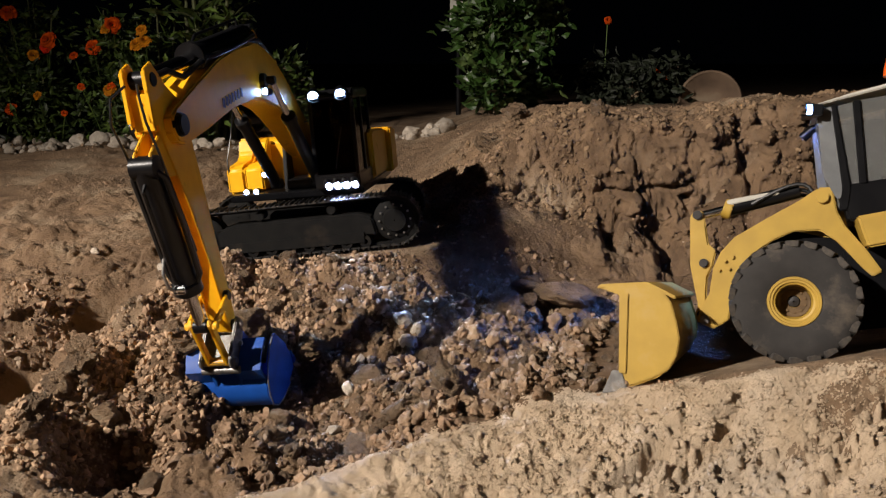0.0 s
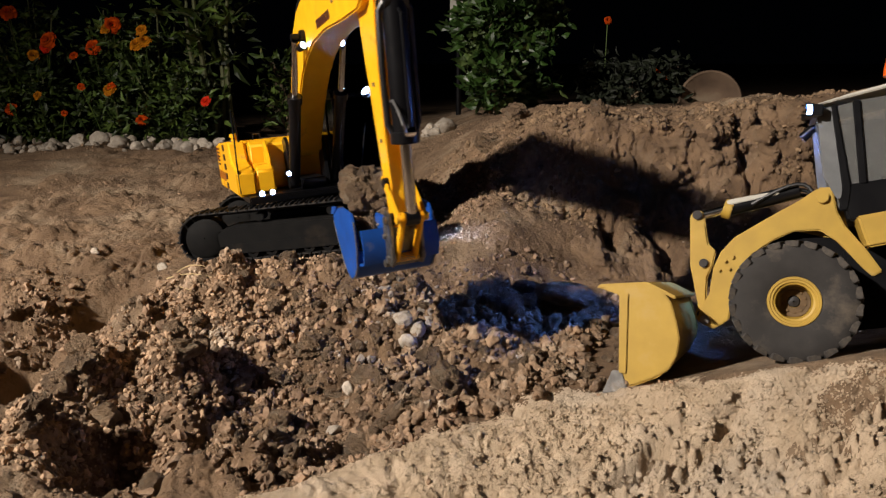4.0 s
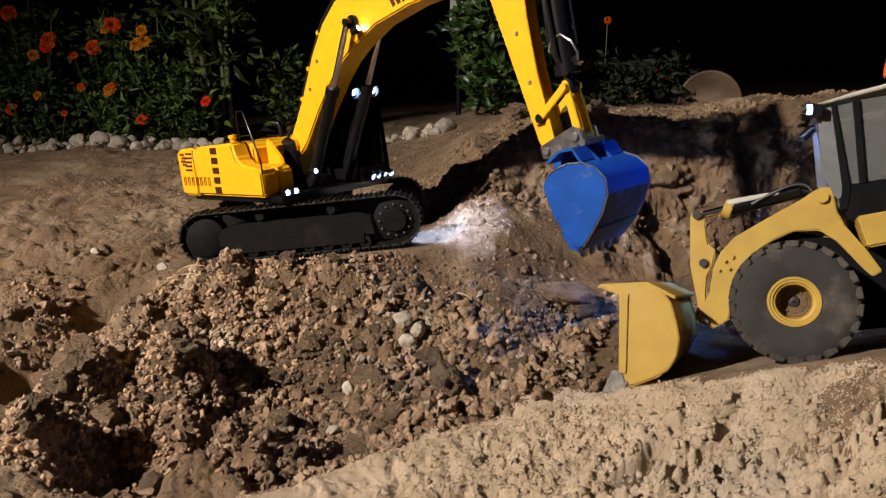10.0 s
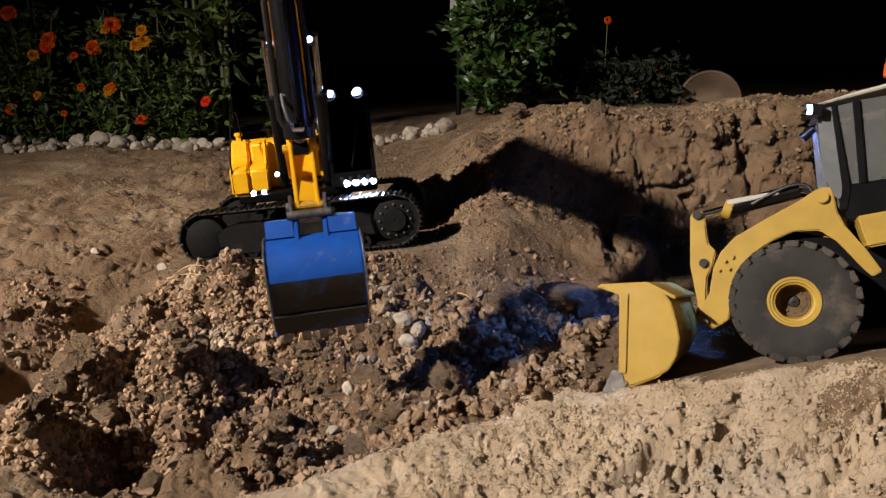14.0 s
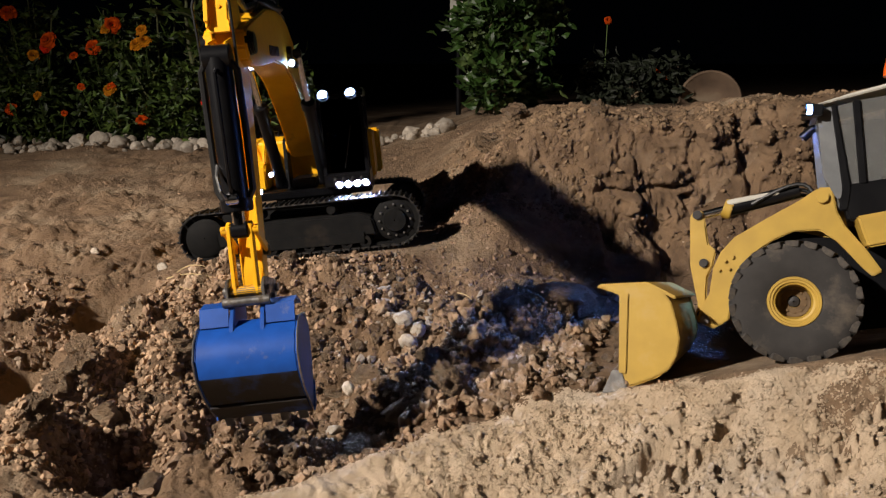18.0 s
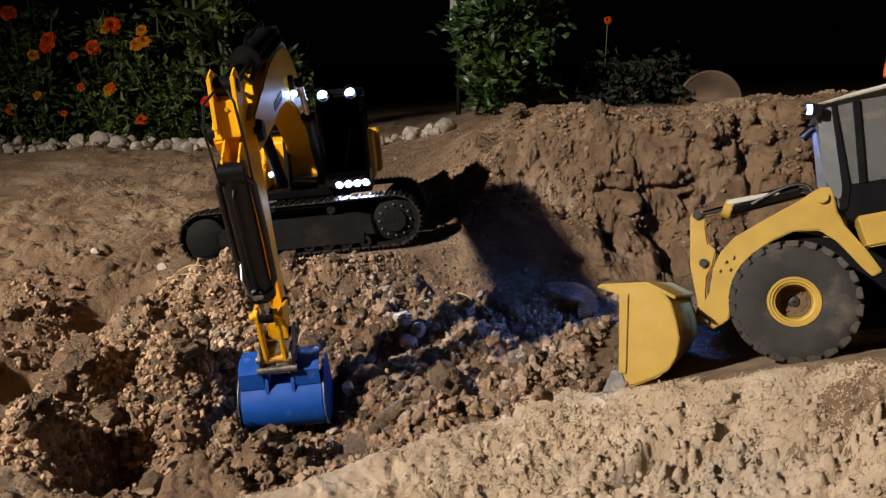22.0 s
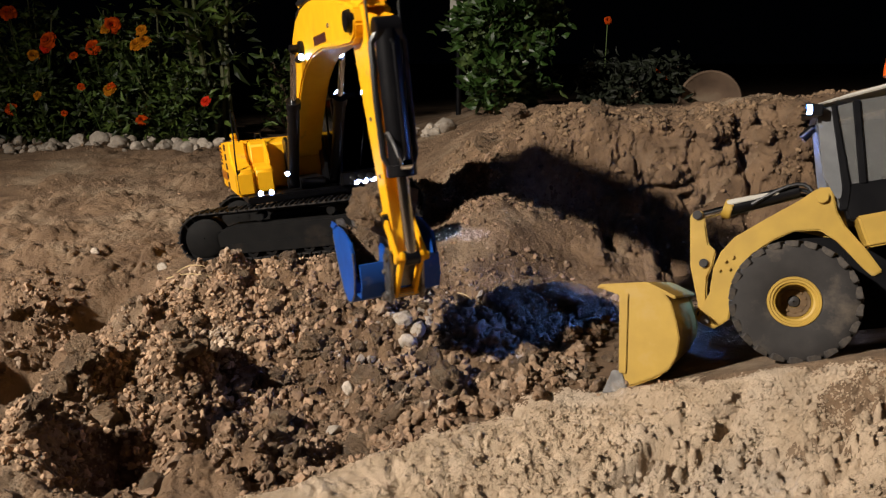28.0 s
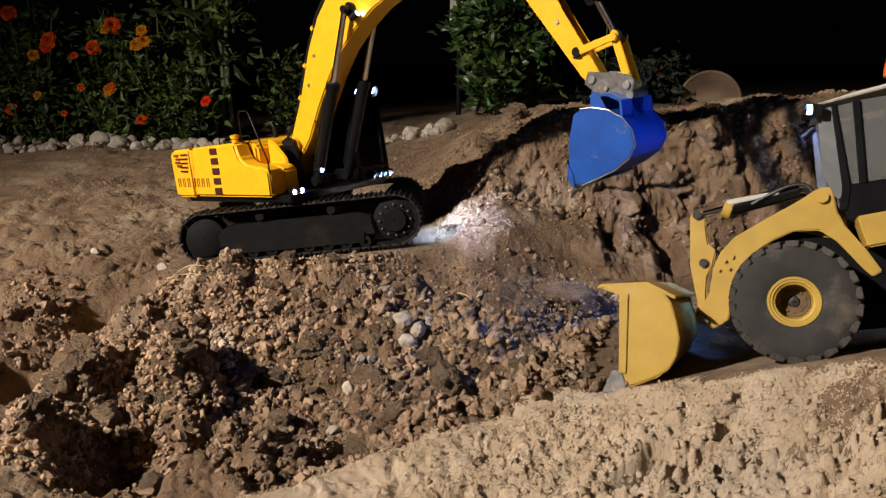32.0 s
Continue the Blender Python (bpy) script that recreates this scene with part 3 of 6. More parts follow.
def bars(name, spots, w, h, depth, mat, parent, face):
    """Raised flat bars: face 'y' on a side."""
    me = None
    for x, y, z in spots:
        if me is None:
            o = part(name, box(-w / 2, w / 2, -depth, depth, -h / 2, h / 2, 0), mat, parent, "", False)
            me = o.data
            o.matrix_basis = pose(x, y, z)
        else:
            share(name, me, pose(x, y, z), parent)


body = part("engine_cover", prism([(-0.141, 0.0945), (0.047, 0.0945), (0.047, 0.133), (0.040, 0.139), (0.018, 0.142), (-0.004, 0.145), (-0.018, 0.154), (-0.026, 0.179), (-0.141, 0.1735)], -0.120, -0.090, 0.004, 3), YELLOW, house, "yellow side cover with dark vents")
cw = part("counterweight", prism([(-0.143, 0.0925), (-0.143, 0.1735), (-0.192, 0.171), (-0.199, 0.164), (-0.197, 0.099), (-0.192, 0.0935)], -0.1203, 0.1203, 0.004, 3), YELLOW, house, "yellow counterweight with worn lettering")
part("rear_hood", prism([(-0.141, 0.096), (-0.012, 0.096), (-0.012, 0.170), (-0.030, 0.177), (-0.141, 0.173)], -0.088, 0.112, 0.004, 3), YELLOW, house, "yellow rear engine hood")
tank = part("toolbox", prism([(-0.010, 0.097), (0.045, 0.097), (0.045, 0.132), (0.036, 0.139), (-0.010, 0.141)], -0.089, -0.060, 0.003, 3), YELLOW, house, "yellow toolbox and tank")
part("tank_guard", prism([(-0.012, 0.138), (0.030, 0.138), (0.026, 0.150), (0.004, 0.172), (-0.004, 0.178), (-0.012, 0.178)], -0.0655, -0.0600, 0.002), YELLOW, house, "yellow upright guard plate beside the boom")
part("filler_cap", lathe([(0.002, 0.0), (0.005, 0.0), (0.005, 0.006), (0.007, 0.007), (0.007, 0.012), (0.002, 0.013)], (-0.040, -0.105, 0.178), "z", 20), YELLOW, house, "yellow filler cap")
bars("vent", [(-0.079, -0.1203, 0.1675 - 0.0158 * k) for k in range(5)], 0.017, 0.0098, 0.0012, MAROON, body, "y")
bars("stripe", [(-0.158 - 0.0012 * k, -0.1206, 0.1635 - 0.0068 * k) for k in range(5)], 0.019, 0.0026, 0.0012, MAROON, cw, "y")
bars("mark", [(-0.180, -0.1206, 0.1625), (-0.176, -0.1206, 0.1565), (-0.1785, -0.1206, 0.151), (-0.174, -0.1206, 0.1455)], 0.012, 0.0036, 0.0012, REDMARK, cw, "y")
for k in range(7):
    on, nx = (cw, -0.1206) if k < 3 else (body, -0.1203)
    bars("letter_bar", [(-0.1835 + 0.0128 * k, nx, 0.1175), (-0.1785 + 0.0128 * k, nx, 0.1175)], 0.0013, 0.0145, 0.0010, OCHRE, on, "y")
    bars("letter_bar", [(-0.1810 + 0.0128 * k, nx, 0.1240)], 0.0050, 0.0013, 0.0010, OCHRE, on, "y")
rail = [(0.046, -0.116, 0.100), (0.044, -0.116, 0.150), (0.022, -0.112, 0.190), (0.006, -0.110, 0.222), (0.000, -0.108, 0.226), (-0.022, -0.104, 0.226), (-0.028, -0.102, 0.218), (-0.030, -0.100, 0.177)]
part("handrail", tube(rail, 0.0013), BLACK, house, "thin black handrail")
part("exhaust", tube([(-0.10, 0.03, 0.165), (-0.10, 0.03, 0.19), (-0.106, 0.03, 0.200)], 0.005, 12), BLACK, house, "black exhaust pipe")
part("guide_rail", tube([(-0.14, -0.06, 0.168), (-0.14, -0.06, 0.184), (-0.06, -0.06, 0.186), (-0.06, -0.06, 0.176)], 0.0012), BLACK, house)
# boom mount and the dark gap beside it
for s in (-1, 1):
    part("boom_bracket", prism([(-0.045, 0.095), (0.030, 0.095), (0.014, 0.172), (-0.004, 0.178), (-0.020, 0.170)], s * 0.029 - 0.003, s * 0.029 + 0.003, 0.001), BLACK, house)
part("swing_motor", joined(rod((-0.035, -0.012, 0.096), (-0.035, -0.012, 0.15), 0.014, 20, w=0.002), box(-0.02, 0.05, -0.02, 0.02, 0.095, 0.112, 0.002)), BLACK, house)
for k, y0 in enumerate((-0.014, -0.005, 0.006, 0.015)):
    part("hose", tube(arc((-0.02, y0, 0.11), (0.055, y0 * 1.3, 0.20), (-0.03, 0, 0.03)), 0.0024), HOSE, house)

# cab
cab = part("cab", joined(
    prism([(-0.036, 0.096), (0.088, 0.096), (0.088, 0.118), (-0.036, 0.118)], 0.036, 0.107, 0.002),
    prism([(-0.038, 0.230), (0.078, 0.230), (0.084, 0.236), (0.072, 0.246), (-0.034, 0.246)], 0.035, 0.108, 0.003, 3),
    *[prism([(x, 0.116), (x + 0.006, 0.116), (x2 + 0.006, 0.232), (x2, 0.232)], y, y + 0.006, 0.001) for x, x2 in ((-0.036, -0.036), (0.022, 0.022), (0.081, 0.072)) for y in (0.036, 0.101)],
    box(-0.037, -0.033, 0.036, 0.107, 0.118, 0.19, 0.001)), BLACK, house, "black operator cab with dark windows")
for nm, bmx in (("windscreen", prism([(0.082, 0.119), (0.085, 0.119), (0.077, 0.231), (0.074, 0.231)], 0.042, 0.101, 0)), ("side_window", box(-0.03, 0.020, 0.103, 0.1045, 0.118, 0.231, 0)), ("side_window", box(-0.03, 0.020, 0.0375, 0.039, 0.118, 0.231, 0)), ("door_window", box(0.029, 0.072, 0.103, 0.1045, 0.118, 0.228, 0)), ("side_window", box(0.029, 0.072, 0.0375, 0.039, 0.118, 0.228, 0)), ("rear_window", box(-0.036, -0.0345, 0.042, 0.101, 0.19, 0.231, 0))):
    part(nm, bmx, darkglass, cab, "dark cab glass", False)
part("seat", joined(box(-0.005, 0.028, 0.055, 0.088, 0.118, 0.142, 0.004), box(-0.012, 0.0, 0.055, 0.088, 0.138, 0.185, 0.004)), BLACK, cab)
part("control_box", box(0.02, 0.05, 0.045, 0.053, 0.118, 0.155, 0.002), BLACK, cab)
part("wiper", tube([(0.086, 0.07, 0.125), (0.0815, 0.085, 0.19)], 0.001), BLACK, cab)


def lamp(name, at, r, mat, parent, housing, turn=0, hood=0.0060, down=0):
    o = part(name, lathe([(0.001, -0.010), (r * 1.15, -0.010), (r * 1.35, 0.0), (r * 1.35, hood), (r * 1.18, hood), (r * 1.10, 0.001), (0.001, 0.0008)], (0, 0, 0), "x", 18), housing, parent, "black lamp housing")
    o.matrix_basis = pose(*at, 0, down, turn)
    part("lens", lathe([(0.0005, 0.0012), (r, 0.0012), (r * 0.8, 0.0028), (0.0005, 0.0034)], (0, 0, 0), "x", 16), mat, o, "glowing cool white lens")


for y in (0.0475, 0.0895):
    lamp("roof_light", (0.080, y, 0.2395), 0.0072, LED, house, BLACK, 10, 0.0080, 20)
part("light_bar", box(0.080, 0.0850, 0.049, 0.104, 0.1005, 0.111, 0.001), BLACK, house)
for y in (0.0555, 0.0692, 0.0829, 0.0966):
    lamp("cab_light", (0.0870, y, 0.106), 0.0048, LED_BEAM, house, BLACK, 22, 0.0115, 26)
for y in (-0.086, -0.070):
    lamp("toolbox_light", (0.0550, y, 0.0985), 0.0034, LED_SMALL, house, BLACK)
lamp("boom_foot_light", (0.0777, -0.045, 0.1257), 0.0032, LED_SMALL, house, BLACK)

# boom
boom = part("boom", prism([(-0.0160, -0.014), (0.0000, -0.020), (0.0313, -0.012), (0.0835, 0.012), (0.1357, 0.032), (0.1775, 0.044), (0.2189, 0.048), (0.2685, 0.046), (0.3379, 0.030), (0.4171, 0.001), (0.4795, -0.019), (0.4974, -0.018), (0.5072, -0.008), (0.5072, 0.008), (0.4974, 0.017), (0.4468, 0.044), (0.3775, 0.080), (0.3180, 0.103), (0.2586, 0.118), (0.2140, 0.121), (0.1722, 0.112), (0.1253, 0.090), (0.0626, 0.050), (0.0000, 0.017), (-0.0140, 0.010)], -0.021, 0.021, 0.0022, 2), YELLOW, excavator, "yellow box-section boom with worn paint")
for x, z, r in ((0.0, 0.0, 0.012), (LIFT_PIN[0], LIFT_PIN[1], 0.010), (BOOM, 0.0, 0.011)):
    part("pivot_boss", rod((x, -0.027, z), (x, 0.027, z), r, 24, w=0.001), BLACK if x > 0.1 else YELLOW, boom, "dark pivot pin boss")
for s in (-1, 1):
    part("cylinder_lug", prism([(0.1983, 0.112), (0.2550, 0.112), (0.2447, 0.136), (0.2314, 0.142), (0.2181, 0.136)], s * 0.013 - 0.002, s * 0.013 + 0.002, 0.0008), YELLOW, boom)
    part("boom_hose", tube([(0.0313, s * 0.012, 0.040), (0.1044, s * 0.012, 0.086), (0.1670, s * 0.013, 0.118), (0.2191, s * 0.016, 0.128), (0.2806, s * 0.013, 0.121), (0.3728, s * 0.012, 0.090), (0.4548, s * 0.012, 0.052), (0.4856, s * 0.010, 0.055), (0.5163, s * 0.009, 0.045)], 0.0034), HOSE, boom)
bars("letter_bar", [(0.315 + 0.0098 * k, -0.0212, 0.050 - 0.0030 * k) for k in range(7)], 0.0060, 0.0105, 0.0008, MAROON, boom, "y")
bars("letter_bar", [(0.315 + 0.0098 * k, 0.0212, 0.050 - 0.0030 * k) for k in range(7)], 0.0060, 0.0105, 0.0008, MAROON, boom, "y")
bars("grease_nipple", [(0.09, -0.0212, 0.050), (0.13, -0.0212, 0.075), (0.40, -0.0212, 0.035)], 0.004, 0.004, 0.0016, STEEL, boom, "y")
for x, z in ((0.055, 0.049), (0.098, 0.078), (0.150, 0.107)):
    part("hose_clamp", box(x - 0.004, x + 0.004, -0.016, 0.016, z, z + 0.007, 0.001), YELLOW, boom)
for s in (-1, 1):
    lamp("boom_light", (0.240, s * 0.0272, 0.058), 0.0042, LED, boom, BLACK, -14 * s, 0.0035, 4)

# arm
ARMSIDE = [(-0.0512, 0.004), (-0.0480, -0.006), (-0.0160, -0.033), (0.0100, -0.039), (0.0592, -0.034), (0.1525, -0.023), (0.2295, -0.014), (0.2475, -0.010), (0.2545, 0.0), (0.2475, 0.009), (0.2295, 0.009), (0.1525, 0.007), (0.0870, 0.011), (0.0450, 0.017), (0.0150, 0.022), (-0.0160, 0.024), (-0.0440, 0.022), (-0.0512, 0.016)]
arm = part("arm", prism([(x, z if z < 0.005 or x > 0.2 else max(z - 0.016, -0.004)) for x, z in ARMSIDE], -0.0094, 0.0094, 0.0010, 2), YELLOW, excavator, "yellow box-section dipper arm")
for s in (-1, 1):
    part("arm_side_plate", prism(ARMSIDE, s * 0.0102 - 0.0010, s * 0.0102 + 0.0010, 0.0007), YELLOW, arm)
for s in (-1, 1):
    part("fork_plate", prism([(-0.066, 0.003), (-0.045, -0.010), (-0.015, -0.020), (-0.010, 0.034), (-0.042, 0.024), (-0.064, 0.020)], s * 0.0110 - 0.0014, s * 0.0110 + 0.0014, 0.0008), YELLOW, arm)
    part("fork_lip", prism([(-0.062, 0.0185), (-0.016, 0.0315), (-0.016, 0.0345), (-0.062, 0.0215)], s * 0.0110 - 0.0022, s * 0.0110 + 0.0022, 0.0006), YELLOW, arm)
    part("bucket_cylinder_lug", prism([(-0.004, 0.016), (0.050, 0.008), (0.034, 0.054), (0.018, 0.060), (0.008, 0.052)], s * 0.0080 - 0.0014, s * 0.0080 + 0.0014, 0.0008), YELLOW, arm)
    part("arm_hose", tube([(-0.052, s * 0.006, 0.030), (-0.046, s * 0.014, 0.048), (-0.024, s * 0.017, 0.056), (0.004, s * 0.0165, 0.050), (0.040, s * 0.016, 0.046), (0.085, s * 0.0155, 0.040), (0.125, s * 0.014, 0.034)], 0.0013), HOSE, arm, "black hydraulic hose")
part("fork_web", joined(prism([(-0.040, 0.0185), (-0.006, 0.0270), (-0.006, 0.0300), (-0.040, 0.0215)], -0.0100, 0.0100, 0.0006), rod((-0.032, 0, 0.0215), (-0.032, 0, 0.0250), 0.0020, 10)), YELLOW, arm, "yellow web plate between the fork plates")
for x, z, r, w in ((0.0, 0.0, 0.012, 0.024), (FORK[0], FORK[1], 0.007, 0.0135), (LINK_PIN[0], LINK_PIN[1], 0.0060, 0.0170), (ARM, 0.0, 0.007, 0.0140)):
    part("pivot_pin", rod((x, -w, z), (x, w, z), r, 20, w=0.0008), BLACK, arm, "dark steel pivot pin")
bars("grease_nipple", [(0.10, -0.0114, -0.008), (0.16, -0.0114, -0.006)], 0.004, 0.004, 0.0016, STEEL, arm, "y")

# hydraulic cylinders, each a barrel and a rod that slide
barrels, rods = {}, {}
for nm, r, length, bar_mat, y in (("boom_cylinder", 0.0088, 0.150, BLACK, -0.034), ("boom_cylinder", 0.0088, 0.150, BLACK, 0.034), ("arm_cylinder", 0.0145, 0.175, BLACK, 0.0), ("bucket_cylinder", 0.0125, 0.135, BLACK, 0.0)):
    b = part(nm, joined(rod((0, 0, 0), (length, 0, 0), r, 22, w=0.0008), rod((length - 0.004, 0, 0), (length + 0.008, 0, 0), r * 1.22, 22, w=0.0008), rod((0, -r, 0), (0, r, 0), r * 0.95, 18, w=0.0006)), bar_mat, excavator, "black hydraulic cylinder barrel")
    part("oil_pipe", tube([(0.012, 0.0, r), (0.016, 0.0, r * 1.55), (length - 0.02, 0.0, r * 1.5), (length - 0.006, 0.0, r)], 0.0018), BLACK, b)
    if y == 0.0:
        for side in (-1, 1):
            part("side_pipe", tube([(0.004, side * r * 0.9, 0.002), (0.012, side * (r + 0.004), 0.0), (length * 0.5, side * (r + 0.0045), -0.003), (length - 0.012, side * (r + 0.004), -0.002), (length - 0.002, side * r * 0.9, 0.0)], 0.0034), HOSE, b, "black hose beside the cylinder")
    d = part("piston_rod", joined(rod((-0.005, 0, 0), (-length - 0.0, 0, 0), r * 0.50, 18, w=0.0004)), CHROME, excavator, "polished chrome piston rod")
    part("rod_eye", rod((0, -r * 0.62, 0), (0, r * 0.62, 0), r * 0.62, 18, w=0.0006), BLACK, d)
    if nm == "bucket_cylinder":
        part("fitting", joined(rod((length - 0.004, -0.006, 0.014), (length - 0.004, 0.006, 0.014), 0.0058, 16, w=0.0012), rod((length - 0.004, 0, 0.004), (length - 0.004, 0, 0.014), 0.003, 12)), CHROME, b, "bright chrome hose fitting")
        part("hose_loop", tube([(length - 0.004, -0.004, 0.018), (length - 0.012, -0.008, 0.022), (length - 0.026, -0.011, 0.018), (length - 0.036, -0.012, 0.006), (length - 0.034, -0.012, -0.008), (length - 0.020, -0.011, -0.014)], 0.0016), STEEL, b, "thin bright hose loop")
    barrels[(nm, y)], rods[(nm, y)] = b, d

# bucket links and bucket
side_link = part("side_link", joined(*[prism([(-0.006, -0.0045), (0.051, -0.0045), (0.056, 0.0), (0.051, 0.0045), (-0.006, 0.0045), (-0.010, 0.0)], s * 0.0148 - 0.0018, s * 0.0148 + 0.0018, 0.0008) for s in (-1, 1)], rod((0.050, -0.0180, 0), (0.050, 0.0180, 0), 0.0045, 16)), YELLOW, excavator, "pair of yellow side links")
push_link = part("bucket_link", joined(*[prism([(-0.005, -0.005), (0.060, -0.005), (0.065, 0.0), (0.060, 0.005), (-0.005, 0.005), (-0.009, 0.0)], s * 0.0103 - 0.0022, s * 0.0103 + 0.0022, 0.001) for s in (-1, 1)], rod((0.058, -0.0145, 0), (0.058, 0.0145, 0), 0.005, 16)), YELLOW, excavator, "yellow bucket link")

SIDE = [(0.040, -0.007), (0.033, 0.002), (0.030, 0.016), (0.031, 0.036), (0.038, 0.054), (0.050, 0.067), (0.066, 0.073), (0.083, 0.067), (0.099, 0.050), (0.112, 0.029), (0.122, 0.010), (0.121, -0.004), (0.108, -0.006), (0.075, -0.011)]
HALF = 0.0448


def bucket_shell(line, y0, y1):
    bm = bmesh.new()
    inner = []
    for i, (u, w) in enumerate(line):
        a, b = line[max(i - 1, 0)], line[min(i + 1, len(line) - 1)]
        dx, dz = b[0] - a[0], b[1] - a[1]
        n = math.hypot(dx, dz)
        inner.append((u + 0.0032 * dz / n, w - 0.0032 * dx / n))
    vs = [[bm.verts.new((u, y, w)) for y in (y0, y1)] for u, w in line]
    vi = [[bm.verts.new((u, y, w)) for y in (y0, y1)] for u, w in inner]
    n = len(line)
    for i in range(n - 1):
        bm.faces.new((vs[i][0], vs[i][1], vs[i + 1][1], vs[i + 1][0]))
        bm.faces.new((vi[i][0], vi[i + 1][0], vi[i + 1][1], vi[i][1]))
        for j in (0, 1):
            bm.faces.new((vs[i][j], vs[i + 1][j], vi[i + 1][j], vi[i][j]))
    bm.faces.new((vs[0][0], vi[0][0], vi[0][1], vs[0][1]))
    bm.faces.new((vs[-1][0], vs[-1][1], vi[-1][1], vi[-1][0]))
    return bm


bucket = part("bucket", bucket_shell(SIDE[3:8], -HALF, HALF), BLUE, excavator, "scuffed blue digging bucket shell", sharp=50)
# the down-facing floor has its shade in the colour, along with dirt
part("bucket_floor", bucket_shell(SIDE[7:11], -HALF, HALF), DIRTSHADEBLUE, bucket, "worn blue bucket floor, darkened for dirt and shade", sharp=50)
for s in (-1, 1):
    part("side_plate", prism(SIDE, s * (HALF + 0.0015) - 0.0018, s * (HALF + 0.0015) + 0.0018, 0.0010), BLUE, bucket, "scuffed blue bucket side plate")
    rim = [(0.076 + 1.012 * (u - 0.076), 0.030 + 1.012 * (w - 0.030)) for u, w in SIDE[1:11]]
    part("worn_edge", tube([(u, s * (HALF + 0.0028), w) for u, w in rim], 0.0009, 6), STEEL, bucket, "paint worn to bare metal along the edge")
    part("top_shell", bucket_shell([(0.016, 0.010), (0.012, 0.032), (0.018, 0.050), (0.036, 0.0535)], min(s * 0.0175, s * (HALF - 0.0002)), max(s * 0.0175, s * (HALF - 0.0002))), BLUE, bucket, sharp=50)
    part("side_cutter", prism([(0.096, -0.010), (0.118, -0.008), (0.127, 0.002), (0.112, 0.000)], s * (HALF + 0.0035) - 0.0012, s * (HALF + 0.0035) + 0.0012, 0.0005), BLUE, bucket, "worn blue side cutter")
    part("bucket_ear", prism([(0.050, -0.003), (0.012, -0.001), (0.008, 0.008), (0.008, 0.036), (0.014, 0.046), (0.046, 0.060)], s * 0.0145 - 0.0025, s * 0.0145 + 0.0025, 0.001), BLUE, bucket)
    cp = part("coupler_plate", prism([(-0.009, -0.007), (-0.009, 0.045), (-0.002, 0.053), (0.012, 0.051), (0.017, 0.034), (0.015, 0.004), (0.006, -0.010)], s * 0.0172 - 0.0018, s * 0.0172 + 0.0018, 0.001), COUPLER, bucket, "grey steel quick coupler plate")
    for bu, bw in ((0.0, 0.0), (EAR[0], EAR[1]), (0.009, 0.019)):
        part("bolt", rod((bu, s * 0.0188, bw), (bu, s * 0.0222, bw), 0.0048 if bu < 0.008 else 0.003, 12, w=0.0006), STEEL, cp, "bright steel bolt head")
part("coupler_bar", joined(rod((0.0, -0.019, 0.0), (0, 0.019, 0), 0.005, 16), rod((EAR[0], -0.019, EAR[1]), (EAR[0], 0.019, EAR[1]), 0.005, 16), box(0.006, 0.012, -0.018, 0.018, 0.006, 0.038, 0.001), rod((0.014, -0.022, 0.050), (0.014, 0.022, 0.050), 0.0045, 16)), COUPLER, bucket, "grey steel coupler pins")
part("cutting_lip", prism([(0.106, 0.030), (0.122, 0.002), (0.126, 0.003), (0.112, 0.036)], -HALF - 0.001, HALF + 0.001, 0.0006), DIRTSHADEBLUE, bucket, "worn dirty blue cutting lip")
tooth = None
for k in range(5):
    y = -0.0365 + 0.01825 * k
    if tooth is None:
        tooth = part("tooth", prism([(0.109, 0.008), (0.117, -0.002), (0.133, -0.005), (0.134, -0.003), (0.121, 0.009)], -0.0045, 0.0045, 0.0008), COUPLER, bucket, "worn steel tooth")
        tooth.matrix_basis = pose(0, y, 0)
    else:
        share("tooth", tooth.data, pose(0, y, 0), bucket)

# ---------- model wheel loader ----------
loader = thing("wheel_loader", pose(0.3750, 0.7832, 0.0445, -15.00, 0.0, -24.00), "mustard yellow model wheel loader with lowered bucket on the ramp", "wheel loader")


